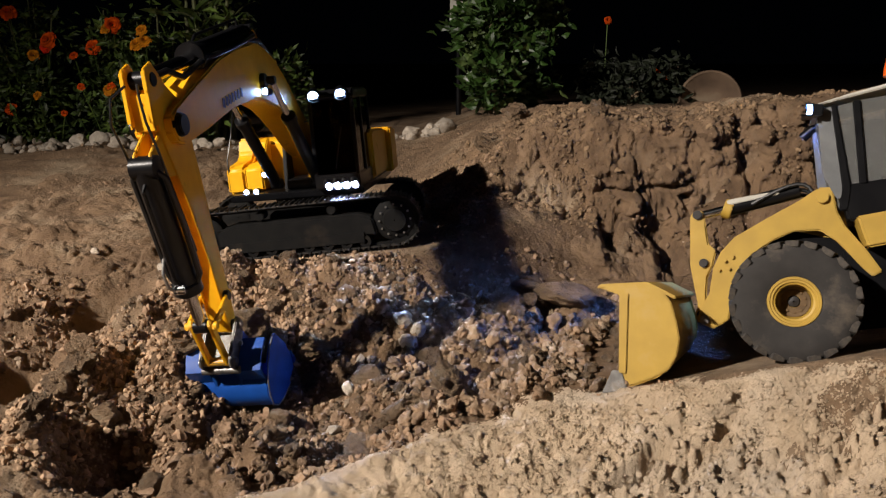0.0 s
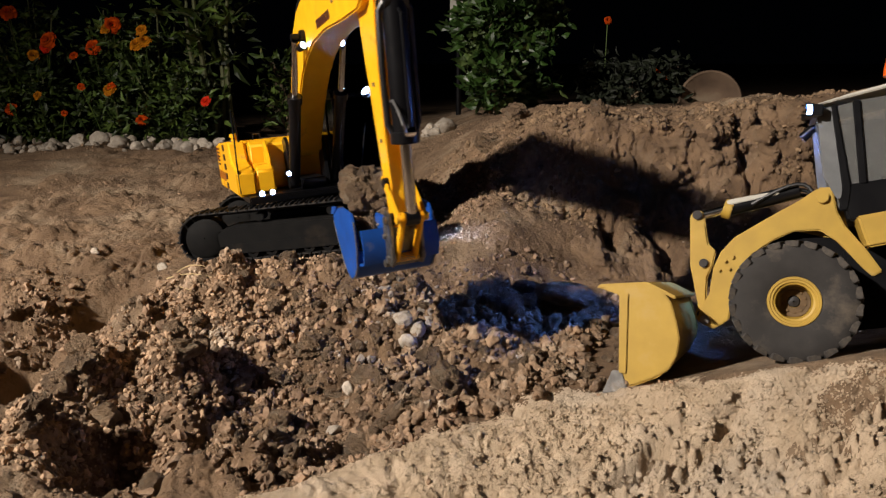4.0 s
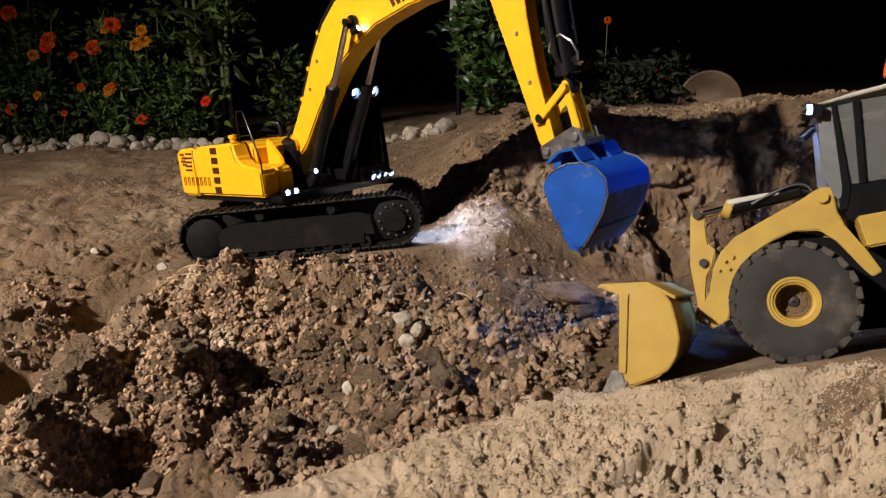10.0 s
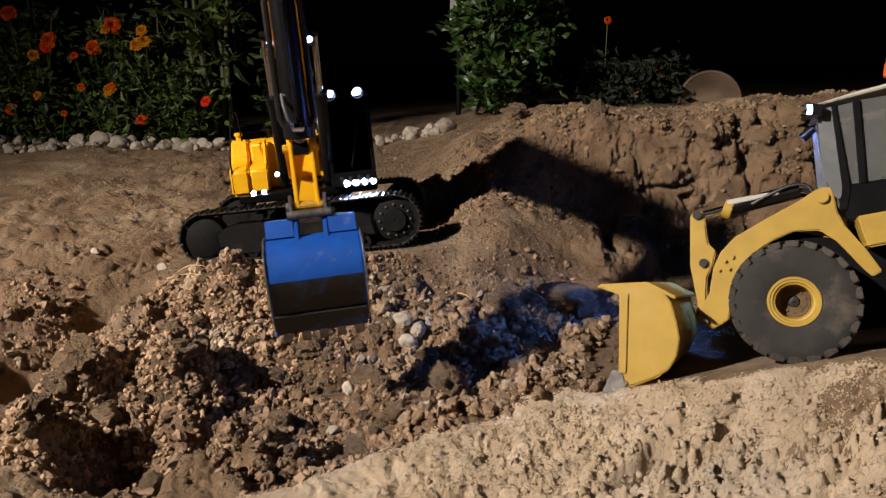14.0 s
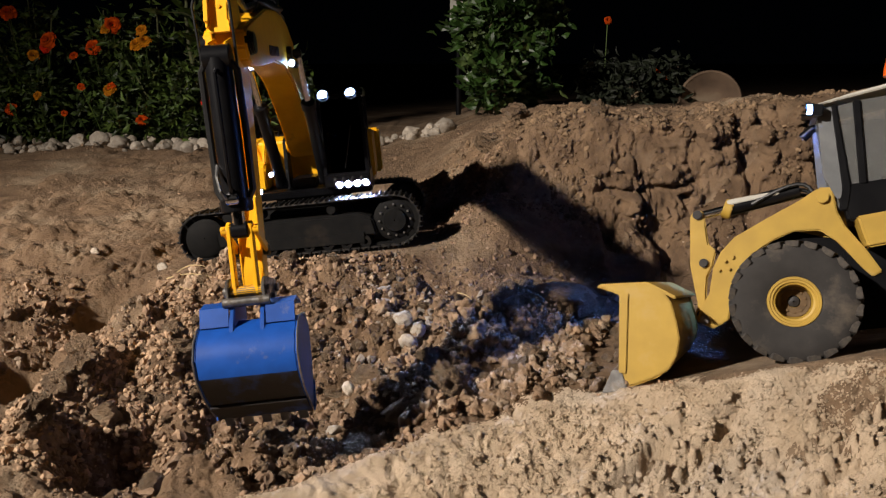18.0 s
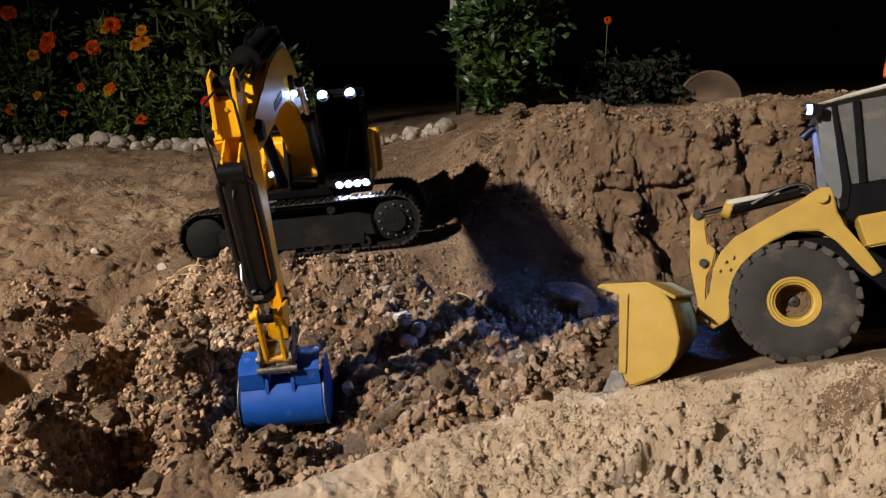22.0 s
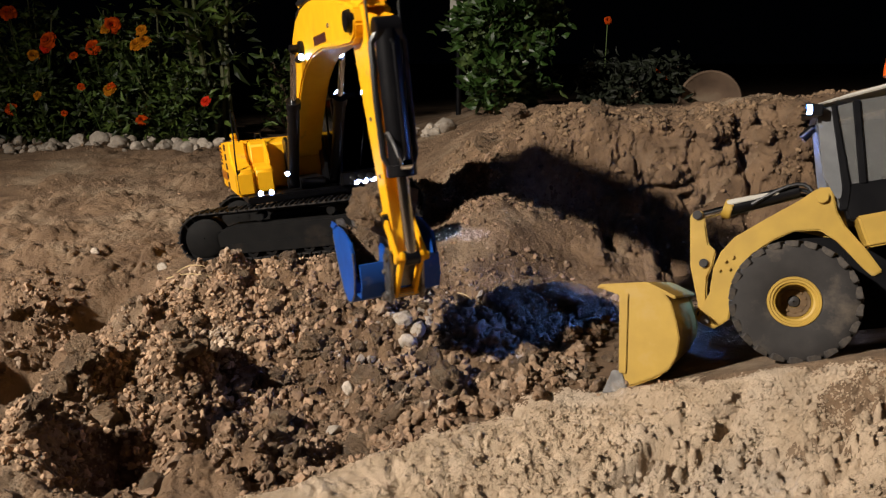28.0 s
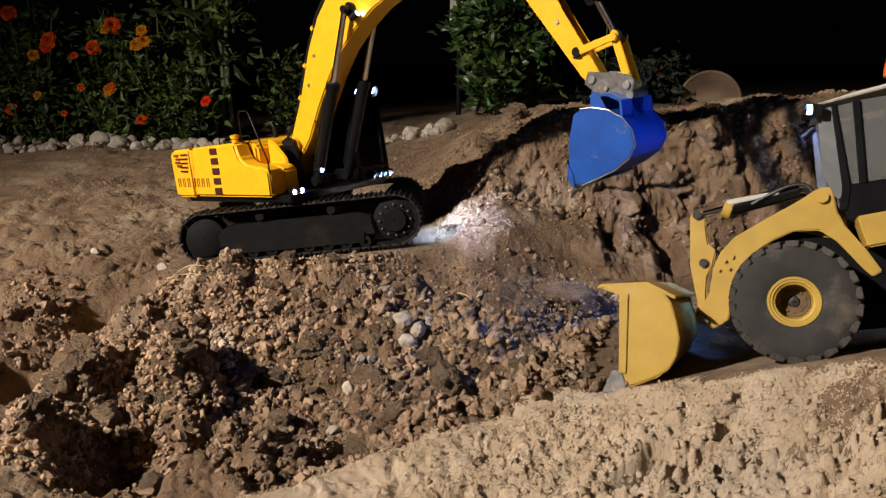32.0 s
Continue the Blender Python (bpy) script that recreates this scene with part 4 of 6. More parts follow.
def wheel(name, x, z, y, side):
    """A lugged tyre on a dished rim; side -1 faces the near side."""
    w = part(name, lathe([(0.0232, -0.0112), (0.0262, -0.0128), (0.044, -0.0132), (0.0535, -0.0126), (0.0565, -0.0105), (0.0570, 0.0), (0.0565, 0.0105), (0.0535, 0.0126), (0.044, 0.0132), (0.0262, 0.0128), (0.0232, 0.0112)], (0, 0, 0), "y", 48, True), RUBBER, loader, "dusty black rubber tyre")
    w.matrix_basis = pose(x, y, z, 0, 11, 0)
    lug = None
    for k in range(22):
        for s in (-1, 1):
            a = 360 / 22 * (k + (0.5 if s > 0 else 0))
            m = pose(0, 0, 0, 0, a, 0) @ pose(0, s * 0.0068, 0.0572, 0, 0, s * 20)
            if lug is None:
                lug = part("tread_lug", joined(box(-0.0062, 0.0062, -0.0068, 0.0068, -0.0045, 0.0018, 0.0007, 1)), RUBBER, w)
                lug.matrix_basis = m
            else:
                share("tread_lug", lug.data, m, w)
    prof = [(0.002, -0.008), (0.0135, -0.008), (0.0158, -0.004), (0.0168, 0.0140), (0.0185, 0.0150), (0.0192, 0.0168), (0.0212, 0.0168), (0.0218, 0.0182), (0.0238, 0.0182), (0.0244, 0.0160), (0.0244, -0.018), (0.002, -0.018)]
    part("rim", lathe([(r, side * (0.72 * v if v > 0 else v)) for r, v in prof], (0, 0, 0), "y", 44), MUSTARD, w, "mustard yellow dished rim")
    part("hub", lathe([(0.001, side * -0.008), (0.006, side * -0.008), (0.005, side * -0.006), (0.001, side * -0.005)], (0, 0, 0), "y", 24), WORN, w)
    part("mud_cake", lathe([(0.0062, side * -0.0079), (0.0128, side * -0.0079), (0.0150, side * -0.0035), (0.0120, side * -0.0066), (0.0062, side * -0.0070)], (0, 0, 0), "y", 30, True), MUD, w, "dried brown mud inside the rim")
    nut = None
    for k in range(10):
        a = 2 * math.pi * k / 10
        m = pose(0.0105 * math.cos(a), side * -0.0065, 0.0105 * math.sin(a))
        if nut is None:
            nut = part("wheel_nut", rod((0, -0.0014, 0), (0, 0.0014, 0), 0.0014, 6), MUD, w)
            nut.matrix_basis = m
        else:
            share("wheel_nut", nut.data, m, w)
    return w


HX, HZ = (0.0003, -0.0002)
wheel("front_wheel", HX, HZ, -0.0866, -1)
wheel("front_wheel", HX, HZ, 0.0866, 1)
wheel("rear_wheel", HX + 0.246, HZ + 0.028, -0.0866, -1)
wheel("rear_wheel", HX + 0.246, HZ + 0.028, 0.0866, 1)
part("front_axle", rod((HX, -0.060, HZ), (HX, 0.060, HZ), 0.013, 18), BLACK, loader)
part("rear_axle", rod((HX + 0.246, -0.060, HZ + 0.028), (HX + 0.246, 0.060, HZ + 0.028), 0.013, 18), BLACK, loader)

# bucket
SCOOP = [(-0.1852, -0.0075), (-0.1654, -0.0022), (-0.1308, 0.0006), (-0.1144, -0.0150), (-0.1043, -0.0370), (-0.1004, -0.0539), (-0.1033, -0.0747), (-0.1157, -0.0906), (-0.1346, -0.1014), (-0.1700, -0.1175)]


def scoop_shell():
    bm = bmesh.new()
    c = (sum(p[0] for p in SCOOP) / 10 - 0.01, sum(p[1] for p in SCOOP) / 10)
    inner = [(p[0] + 0.045 * (c[0] - p[0]), p[1] + 0.045 * (c[1] - p[1])) for p in SCOOP]
    a = [[bm.verts.new((x, y, z)) for y in (-0.107, 0.107)] for x, z in SCOOP]
    b = [[bm.verts.new((x, y, z)) for y in (-0.107, 0.107)] for x, z in inner]
    for i in range(len(SCOOP) - 1):
        bm.faces.new((a[i][0], a[i][1], a[i + 1][1], a[i + 1][0]))
        bm.faces.new((b[i][0], b[i + 1][0], b[i + 1][1], b[i][1]))
        for j in (0, 1):
            bm.faces.new((a[i][j], a[i + 1][j], b[i + 1][j], b[i][j]))
    bm.faces.new((a[0][0], b[0][0], b[0][1], a[0][1]))
    bm.faces.new((a[-1][0], a[-1][1], b[-1][1], b[-1][0]))
    return bm


scoop = part("bucket", scoop_shell(), MUSTARD, loader, "mustard yellow loader bucket shell", sharp=50)
for s in (-1, 1):
    part("side_plate", prism([(-0.1816, -0.0088), (-0.1767, -0.0053), (-0.1342, 0.0014), (-0.1213, -0.0040), (-0.1114, -0.0143), (-0.1040, -0.0333), (-0.0996, -0.0498), (-0.1006, -0.0670), (-0.1067, -0.0821), (-0.1233, -0.0940), (-0.1448, -0.1051), (-0.1528, -0.1053), (-0.1636, -0.0132)], s * 0.107 - 0.0018, s * 0.107 + 0.0018, 0.001), MUSTARD, scoop, "mustard yellow bucket cheek")
    part("edge_rib", prism([(-0.1631, -0.0119), (-0.1540, -0.0108), (-0.1479, -0.0917), (-0.1552, -0.0928)], s * 0.1095 - 0.0014, s * 0.1095 + 0.0014, 0.0006), MUSTARD, scoop)
    part("corner_tooth", prism([(-0.1703, -0.1159), (-0.1624, -0.0911), (-0.1533, -0.0896), (-0.1444, -0.1085)], s * 0.109 - 0.0018, s * 0.109 + 0.0018, 0.0006), STEEL, scoop, "bare worn steel corner cutter")
part("spill_guard", prism([(-0.1874, -0.0090), (-0.1843, -0.0044), (-0.1368, 0.0034), (-0.1073, -0.0078), (-0.1081, -0.0108), (-0.1364, -0.0007)], -0.109, 0.109, 0.0008), MUSTARD, scoop, "mustard yellow upper lip with chipped paint")
part("cutting_edge", prism([(-0.1733, -0.1199), (-0.1691, -0.1143), (-0.1375, -0.1013), (-0.1372, -0.1042)], -0.106, 0.106, 0.0005), STEEL, scoop, "bare worn steel cutting edge")

# lift arms, linkage
ARMLINE = [(-0.0899, -0.0329), (-0.0727, -0.0396), (-0.0582, -0.0275), (-0.0565, 0.0121), (-0.0429, 0.0421), (-0.0229, 0.0599), (-0.0053, 0.0703), (0.0179, 0.0734), (0.0351, 0.0636), (0.0604, 0.0390), (0.0694, 0.0321), (0.0771, 0.0385), (0.0605, 0.0592), (0.0413, 0.0789), (0.0323, 0.0935), (0.0263, 0.1142), (0.0209, 0.1178), (0.0089, 0.1130), (-0.0031, 0.1024), (-0.0305, 0.0827), (-0.0612, 0.0594), (-0.0730, 0.0433), (-0.0791, 0.0246), (-0.0804, -0.0027), (-0.0874, -0.0187)]
for s in (-1, 1):
    la = part("lift_arm", prism(ARMLINE, s * 0.044 - 0.005, s * 0.044 + 0.005, 0.0012), MUSTARD, loader, "mustard yellow curved lift arm")
    for bx, bz in ((-0.0733, 0.0234), (-0.0681, 0.0336), (-0.0613, 0.0384), (-0.0634, 0.0257)):
        part("bolt", rod((bx, s * 0.0495, bz), (bx, s * 0.052, bz), 0.0018, 8), MUSTARD, la)
    pin_x, pin_z = (0.0173, 0.1067)
    part("pivot_pin", rod((pin_x, s * 0.048, pin_z), (pin_x, s * 0.053, pin_z), 0.006, 18, w=0.0006), MUSTARD, la)
    qx, qz = (-0.0821, -0.0307)
    part("pivot_pin", rod((qx, s * 0.036, qz), (qx, s * 0.053, qz), 0.005, 18, w=0.0006), STEEL, la)
part("cross_tube", rod(((-0.0582, 0.0298)[0], -0.04, (-0.0582, 0.0298)[1]), ((-0.0582, 0.0298)[0], 0.04, (-0.0582, 0.0298)[1]), 0.010, 20), MUSTARD, loader)
crank = part("bell_crank", prism([(-0.1086, 0.0769), (-0.1068, 0.0832), (-0.1001, 0.0862), (-0.0944, 0.0823), (-0.0913, 0.0684), (-0.0871, 0.0504), (-0.0783, 0.0427), (-0.0802, 0.0278), (-0.0846, 0.0138), (-0.0829, -0.0154), (-0.0838, -0.0290), (-0.0904, -0.0336), (-0.0934, -0.0266), (-0.0909, -0.0164), (-0.0961, 0.0002), (-0.1034, 0.0253), (-0.1058, 0.0498)], -0.040, -0.029, 0.0015), MUSTARD, loader, "mustard yellow bell crank")
for spot, r in (((-0.1012, 0.0800), 0.0050), ((-0.0897, 0.0292), 0.0048), ((-0.0876, -0.0258), 0.0036)):
    part("crank_pin", rod((spot[0], -0.0435, spot[1]), (spot[0], -0.026, spot[1]), r, 18, w=0.0008), WORN, crank, "dark steel pin")
ta, tg, tb = (-0.1015, 0.0791), (-0.0717, 0.0895), (-0.0036, 0.1142)
tilt = part("tilt_cylinder", joined(rod((tg[0], -0.034, tg[1]), (tb[0], -0.034, tb[1]), 0.0080, 20, w=0.0008)), BLACK, loader, "black tilt cylinder barrel")
part("gland", rod((tg[0] - 0.004, -0.034, tg[1] + 0.001), (tg[0] + 0.005, -0.034, tg[1] - 0.001), 0.0105, 20, w=0.0008), MUSTARD, tilt, "mustard yellow cylinder gland")
part("piston_rod", rod((ta[0], -0.034, ta[1]), (tg[0], -0.034, tg[1]), 0.0045, 16), CHROME, tilt, "chrome piston rod")
part("top_cover", prism([(-0.0736, 0.0973), (-0.0659, 0.1003), (-0.0250, 0.1110), (-0.0220, 0.1082), (-0.0488, 0.0997), (-0.0708, 0.0926)], -0.044, -0.026, 0.0008), WHITE, tilt, "cream cover plate")
for k in range(3):
    h0, h1 = (-0.0484, 0.0955), (0.0104, 0.1069)
    part("hose", tube(arc((h0[0], -0.042 + 0.006 * k, h0[1]), (h1[0], -0.046 + 0.01 * k, h1[1]), (0.012, 0, 0.018 - 0.005 * k)), 0.0022), HOSE, loader, "black hydraulic hose")
# front frame, mudguard, chassis
part("front_frame", prism([(-0.0287, 0.0645), (0.0291, 0.0906), (0.0473, 0.0655), (0.0595, -0.0098), (-0.0083, -0.0309), (-0.0658, -0.0264), (-0.0591, 0.0243)], -0.034, 0.034, 0.003), BLACK, loader, "black front frame")
part("lift_tower", prism([(-0.0074, 0.0718), (0.0125, 0.1182), (0.0299, 0.1194), (0.0490, 0.0651)], -0.038, 0.038, 0.002), MUSTARD, loader)
part("chassis", prism([(0.0411, 0.0581), (0.0951, 0.0690), (0.2282, 0.0972), (0.2317, 0.0556), (0.1025, -0.0118), (0.0539, -0.0242)], -0.046, 0.046, 0.003), BLACK, loader, "black chassis")
for s in (-1, 1):
    part("mudguard", prism([(0.0473, 0.0879), (0.0979, 0.1029), (0.1098, 0.0745), (0.0598, 0.0588)], s * 0.055 - 0.022, s * 0.055 + 0.022, 0.002), MUSTARD, loader, "mustard yellow platform and mudguard")
part("engine_hood", prism([(0.1022, 0.1672), (0.2155, 0.1770), (0.2265, 0.0956), (0.1096, 0.0857)], -0.060, 0.060, 0.006, 3), MUSTARD, loader, "mustard yellow engine hood")
# cab
lcab = part("cab", joined(
    prism([(0.0309, 0.1191), (0.1052, 0.1375), (0.1091, 0.0940), (0.0422, 0.0846)], -0.052, 0.052, 0.002),
    *[prism(q, y - 0.003, y + 0.003, 0.001) for y in (-0.050, 0.050) for q in ([(0.0350, 0.2047), (0.0419, 0.2060), (0.0555, 0.1235), (0.0487, 0.1219)], [(0.0910, 0.2169), (0.0980, 0.2181), (0.1060, 0.1294), (0.0989, 0.1289)])]), BLACK, loader, "black cab with grey glass")
for s in (-1, 1):
    part("quarter_window", prism([(0.0037, 0.1960), (0.0167, 0.1997), (0.0350, 0.1193), (0.0341, 0.1067), (0.0301, 0.1065), (0.0158, 0.1284)], s * 0.049 - 0.0015, s * 0.049 + 0.0015, 0.0005), PILLAR, lcab, "dusty pale grey corner glass")
    part("front_pillar", prism([(0.0162, 0.1997), (0.0207, 0.2010), (0.0422, 0.1170), (0.0412, 0.0959), (0.0333, 0.0941), (0.0342, 0.1164)], s * 0.049 - 0.004, s * 0.049 + 0.004, 0.0010), BLACK, lcab, "thin black front pillar")
part("roof", prism([(-0.0000, 0.1965), (0.0038, 0.2000), (0.0305, 0.2103), (0.0967, 0.2324), (0.1007, 0.2296), (0.0971, 0.2280), (0.0160, 0.2020)], -0.058, 0.058, 0.0015), WHITE, lcab, "cream cab roof")
for s in (-1, 1):
    part("side_window", prism([(0.0214, 0.1993), (0.0351, 0.2036), (0.0486, 0.1230), (0.0420, 0.1198)], s * 0.049 - 0.0008, s * 0.049 + 0.0008, 0), glassm, lcab, "grey cab glass", False)
    part("door_window", prism([(0.0424, 0.2060), (0.0910, 0.2169), (0.0984, 0.1355), (0.0555, 0.1240)], s * 0.049 - 0.0008, s * 0.049 + 0.0008, 0), glassm, lcab, "grey cab glass", False)
part("windscreen", prism([(0.0061, 0.1972), (0.0077, 0.1972), (0.0344, 0.0988), (0.0330, 0.0975)], -0.045, 0.045, 0), glassm, lcab, "grey cab glass", False)
part("seat", joined(prism([(0.0685, 0.1215), (0.0896, 0.1273), (0.0885, 0.1394), (0.0672, 0.1354)], -0.02, 0.02, 0.003), prism([(0.0828, 0.1335), (0.0922, 0.1352), (0.0909, 0.1809), (0.0841, 0.1824)], -0.02, 0.02, 0.003)), BLACK, lcab)
part("steering_column", tube([((0.0538, 0.1205)[0], 0, (0.0538, 0.1205)[1]), ((0.0601, 0.1490)[0], 0, (0.0601, 0.1490)[1])], 0.003), WHITE, lcab)
# added panel: its grey stands in for the reflection in the panes
part("glass_backing", prism([(0.0268, 0.1960), (0.0891, 0.2113), (0.0966, 0.1288), (0.0412, 0.1226)], 0.043, 0.046, 0), GREY, lcab, "grey panel added behind the glass to imitate its pale reflection")
bx_, bz_ = (0.0683, 0.2400)
part("beacon", lathe([(0.001, -0.008), (0.008, -0.008), (0.008, 0.0), (0.0065, 0.010), (0.003, 0.014), (0.001, 0.0145)], (bx_, -0.040, bz_), "z", 20), AMBER, lcab, "orange rotating beacon")
lx, lz = (0.0014, 0.1924)
for s in (-1,):
    hl = part("work_light", joined(box(lx - 0.002, lx + 0.008, s * 0.0545 - 0.009, s * 0.0545 + 0.009, lz - 0.005, lz + 0.006, 0.0010), box(lx - 0.009, lx - 0.001, s * 0.0545 - 0.0095, s * 0.0545 + 0.0095, lz + 0.0048, lz + 0.0065, 0.0004), box(lx - 0.011, lx - 0.001, s * 0.0545 - 0.0095, s * 0.0545 + 0.0095, lz - 0.0066, lz - 0.0048, 0.0004)), BLACK, lcab, "black lamp housing")
    part("lens", box(lx - 0.0062, lx - 0.0022, s * 0.0545 - 0.0075, s * 0.0545 + 0.0075, lz - 0.004, lz + 0.0042, 0.0008), LED_BLUE, hl, "glowing blue-white lens")

lamp("work_light", (lx + 0.004, 0.0500, lz + 0.002), 0.0040, LED_FLOOR, lcab, BLACK, 172, 0.0150, 47)

# ---------- stones, clods and crumbs ----------
def rock_data(seed, sub=2, flat=0.8, bumpy=0.28, angular=0.0):
    """One unit-sized rock as vertices and faces."""
    rng = random.Random(seed)
    bm = bmesh.new()
    bmesh.ops.create_icosphere(bm, subdivisions=sub, radius=0.5)
    o = Vector((rng.uniform(-9, 9), rng.uniform(-9, 9), rng.uniform(-9, 9)))
    cuts = [(Vector((rng.gauss(0, 1), rng.gauss(0, 1), rng.gauss(0, 1))).normalized(), rng.uniform(0.26, 0.42)) for _ in range(int(angular))]
    sx, sy = rng.uniform(0.8, 1.25), rng.uniform(0.75, 1.1)
    for v in bm.verts:
        p = v.co.copy()
        k = 1 + bumpy * (noise.noise(p * 2.6 + o) + 0.5 * noise.noise(p * 6 + o) + (0.3 * noise.noise(p * 13 + o) + 0.2 * noise.noise(p * 27 + o) if sub > 2 else 0))
        p *= k
        for n, d in cuts:
            over = p.dot(n) - d
            if over > 0:
                p -= n * over * 0.75
        v.co = (p.x * sx, p.y * sy, p.z * flat)
    return bm


def rock_mesh(name, seed, mat, **kw):
    bm = rock_data(seed, **kw)
    me = bpy.data.meshes.new(name)
    bm.to_mesh(me)
    bm.free()
    me.shade_smooth()
    me.set_sharp_from_angle(angle=radians(45))
    me.materials.append(mat)
    return me


def scatter(name, label, mat, count, place, seed, size, sub=2, bumpy=0.45, angular=3, smooth=False):
    """Many small crumbs as one sheet of loose stuff."""
    rng = np.random.RandomState(seed)
    bases = []
    for k in range(8):
        bm = rock_data(seed * 10 + k, 1 if k < 4 else sub, 0.8, bumpy, angular)
        for v in bm.verts:
            v.co *= rng.uniform(0.72, 1.15)
        bm.verts.ensure_lookup_table()
        bases.append((np.array([v.co[:] for v in bm.verts]), np.array([[v.index for v in f.verts] for f in bm.faces])))
        bm.free()
    xs, ys, keep = place(rng, count)
    sizes = size(rng, len(xs)) * keep
    sel = sizes > 0.0006
    xs, ys, sizes = xs[sel], ys[sel], sizes[sel]
    zs = soil_z(xs, ys)
    ys = ys - bulge(xs, ys, zs)
    cos, fac, n = [], [], 0
    big = sizes > 0.0075
    for k, (v, f) in enumerate(bases):
        idx = np.nonzero(big if k > 3 else ~big)[0][k % 4::4]
        q = rng.randn(len(idx), 4)
        q /= np.linalg.norm(q, axis=1)[:, None]
        w, x, y, z = q.T
        R = np.stack([1 - 2 * (y * y + z * z), 2 * (x * y - z * w), 2 * (x * z + y * w), 2 * (x * y + z * w), 1 - 2 * (x * x + z * z), 2 * (y * z - x * w), 2 * (x * z - y * w), 2 * (y * z + x * w), 1 - 2 * (x * x + y * y)], -1).reshape(-1, 3, 3)
        P = np.einsum("nij,nvj->nvi", R, v[None] * rng.uniform(0.6, 1.25, (len(idx), 1, 3))) * sizes[idx][:, None, None]
        P += np.stack([xs[idx], ys[idx], zs[idx] + sizes[idx] * 0.15], -1)[:, None, :]
        cos.append(P.reshape(-1, 3))
        fac.append((f[None] + (n + np.arange(len(idx)) * len(v))[:, None, None]).reshape(-1, 3))
        n += len(idx) * len(v)
    co, fc = np.concatenate(cos), np.concatenate(fac)
    me = bpy.data.meshes.new(name)
    me.vertices.add(len(co))
    me.vertices.foreach_set("co", co.ravel())
    me.loops.add(fc.size)
    me.loops.foreach_set("vertex_index", fc.ravel())
    me.polygons.add(len(fc))
    me.polygons.foreach_set("loop_start", np.arange(0, fc.size, 3))
    me.update(calc_edges=True)
    (me.shade_smooth if smooth else me.shade_flat)()
    me.materials.append(mat)
    return tagged(new(name, me), label, "gravel", "", "stuff")


def clear(x, y):
    """No crumbs under tracks and wheels, nor in the smooth scooped hollows."""
    scoop = (dip(x, y, -0.475, 1.045, 0.060, 0.060) > 0.40) | (dip(x, y, -0.515, 0.86, 0.035, 0.045) > 0.4)
    t = (np.abs(x + 0.217) < 0.20) & (np.abs(y - 1.243) < 0.125)
    u, v = (x - 0.372) * 0.9135 - (y - 0.785) * 0.4067, (x - 0.372) * 0.4067 + (y - 0.785) * 0.9135
    w = (u > -0.205) & (u < 0.42) & (np.abs(v) < 0.118)
    return ~(t | w | scoop)


def in_pit(rng, n):
    x, y = rng.uniform(-0.62, 0.30, n), rng.uniform(0.56, 1.16, n)
    dense = sstep(1.14, 1.02, y + 0.02 * vnoise(x, y, 0.1, 11) - 0.10 * sstep(0, 0.2, x)) * sstep(0.60, 0.70, y + 0.25 * np.clip(x + 0.2, -0.3, 0.05)) * sstep(0.30, 0.12, x + 0.3 * np.clip(0.85 - y, 0, 1))
    dense = dense * (0.45 + 0.55 * sstep(-0.3, 0.3, vnoise(x, y, 0.09, 12))) * (1 - 0.9 * dip(x, y, 0.035, 1.085, 0.085, 0.075))
    return x, y, (rng.rand(n) < dense) & clear(x, y) & ((x < -0.16) | (y > np.interp(x, RIDGE_X, RIDGE_Y) + 0.01 + 0.025 * (x > 0.02)))


def on_heap(rng, n):
    x, y = rng.uniform(-0.56, -0.18, n), rng.uniform(0.64, 1.10, n)
    dense = sstep(0, 0.20, 0.165 - np.abs(x + 0.62 - 0.30 * (y - 0.45) / 0.6 - 0.05) + 0.05 * vnoise(x, y, 0.08, 13))
    return x, y, (rng.rand(n) < dense) & clear(x, y)


def on_spill(rng, n):
    x, y = rng.uniform(-0.06, 0.22, n), rng.uniform(1.16, 1.62, n)
    dense = np.exp(-(((x - 0.045 - 0.1 * (y - 1.36)) / 0.065) ** 2 + ((y - 1.37) / 0.14) ** 2))
    return x, y, (rng.rand(n) < dense) & clear(x, y)


def all_over(rng, n):
    x, y = rng.uniform(-1.3, 0.9, n), rng.uniform(0.42, 2.3, n)
    dense = 0.35 + 0.65 * sstep(0.0, 0.4, vnoise(x, y, 0.14, 14))
    dense = dense * np.where((x > -0.16) & (y < np.interp(x, RIDGE_X, RIDGE_Y) + 0.01), 0.08, 1)
    return x, y, (rng.rand(n) < dense) & clear(x, y)


lognorm = lambda m, s, top: (lambda rng, n: np.minimum(m * np.exp(s * rng.randn(n)), top))
scatter("crumbs", "loose brown earth crumbs and gravel in the pit", GRIT, 19000, in_pit, 21, lognorm(0.0046, 0.55, 0.016))
scatter("gravel", "heap of small pale brown gravel on the slope", HEAPGRIT, 24000, on_heap, 22, lognorm(0.0060, 0.40, 0.014), angular=5)
scatter("spilled_gravel", "loose gravel spilled beside the tracks", GRIT, 4500, on_spill, 23, lognorm(0.0050, 0.45, 0.015))


# greyer grit imitates the pool of the cab lights in the pit
def in_lamp_pool(rng, n):
    x, y = rng.uniform(-0.16, 0.20, n), rng.uniform(0.80, 1.12, n)
    dense = np.exp(-(((x - 0.00) / 0.10) ** 2 + ((y - 0.96) / 0.09) ** 2)) * (0.35 + 0.65 * sstep(-0.2, 0.3, vnoise(x, y, 0.05, 25)))
    return x, y, (rng.rand(n) < dense) & clear(x, y)


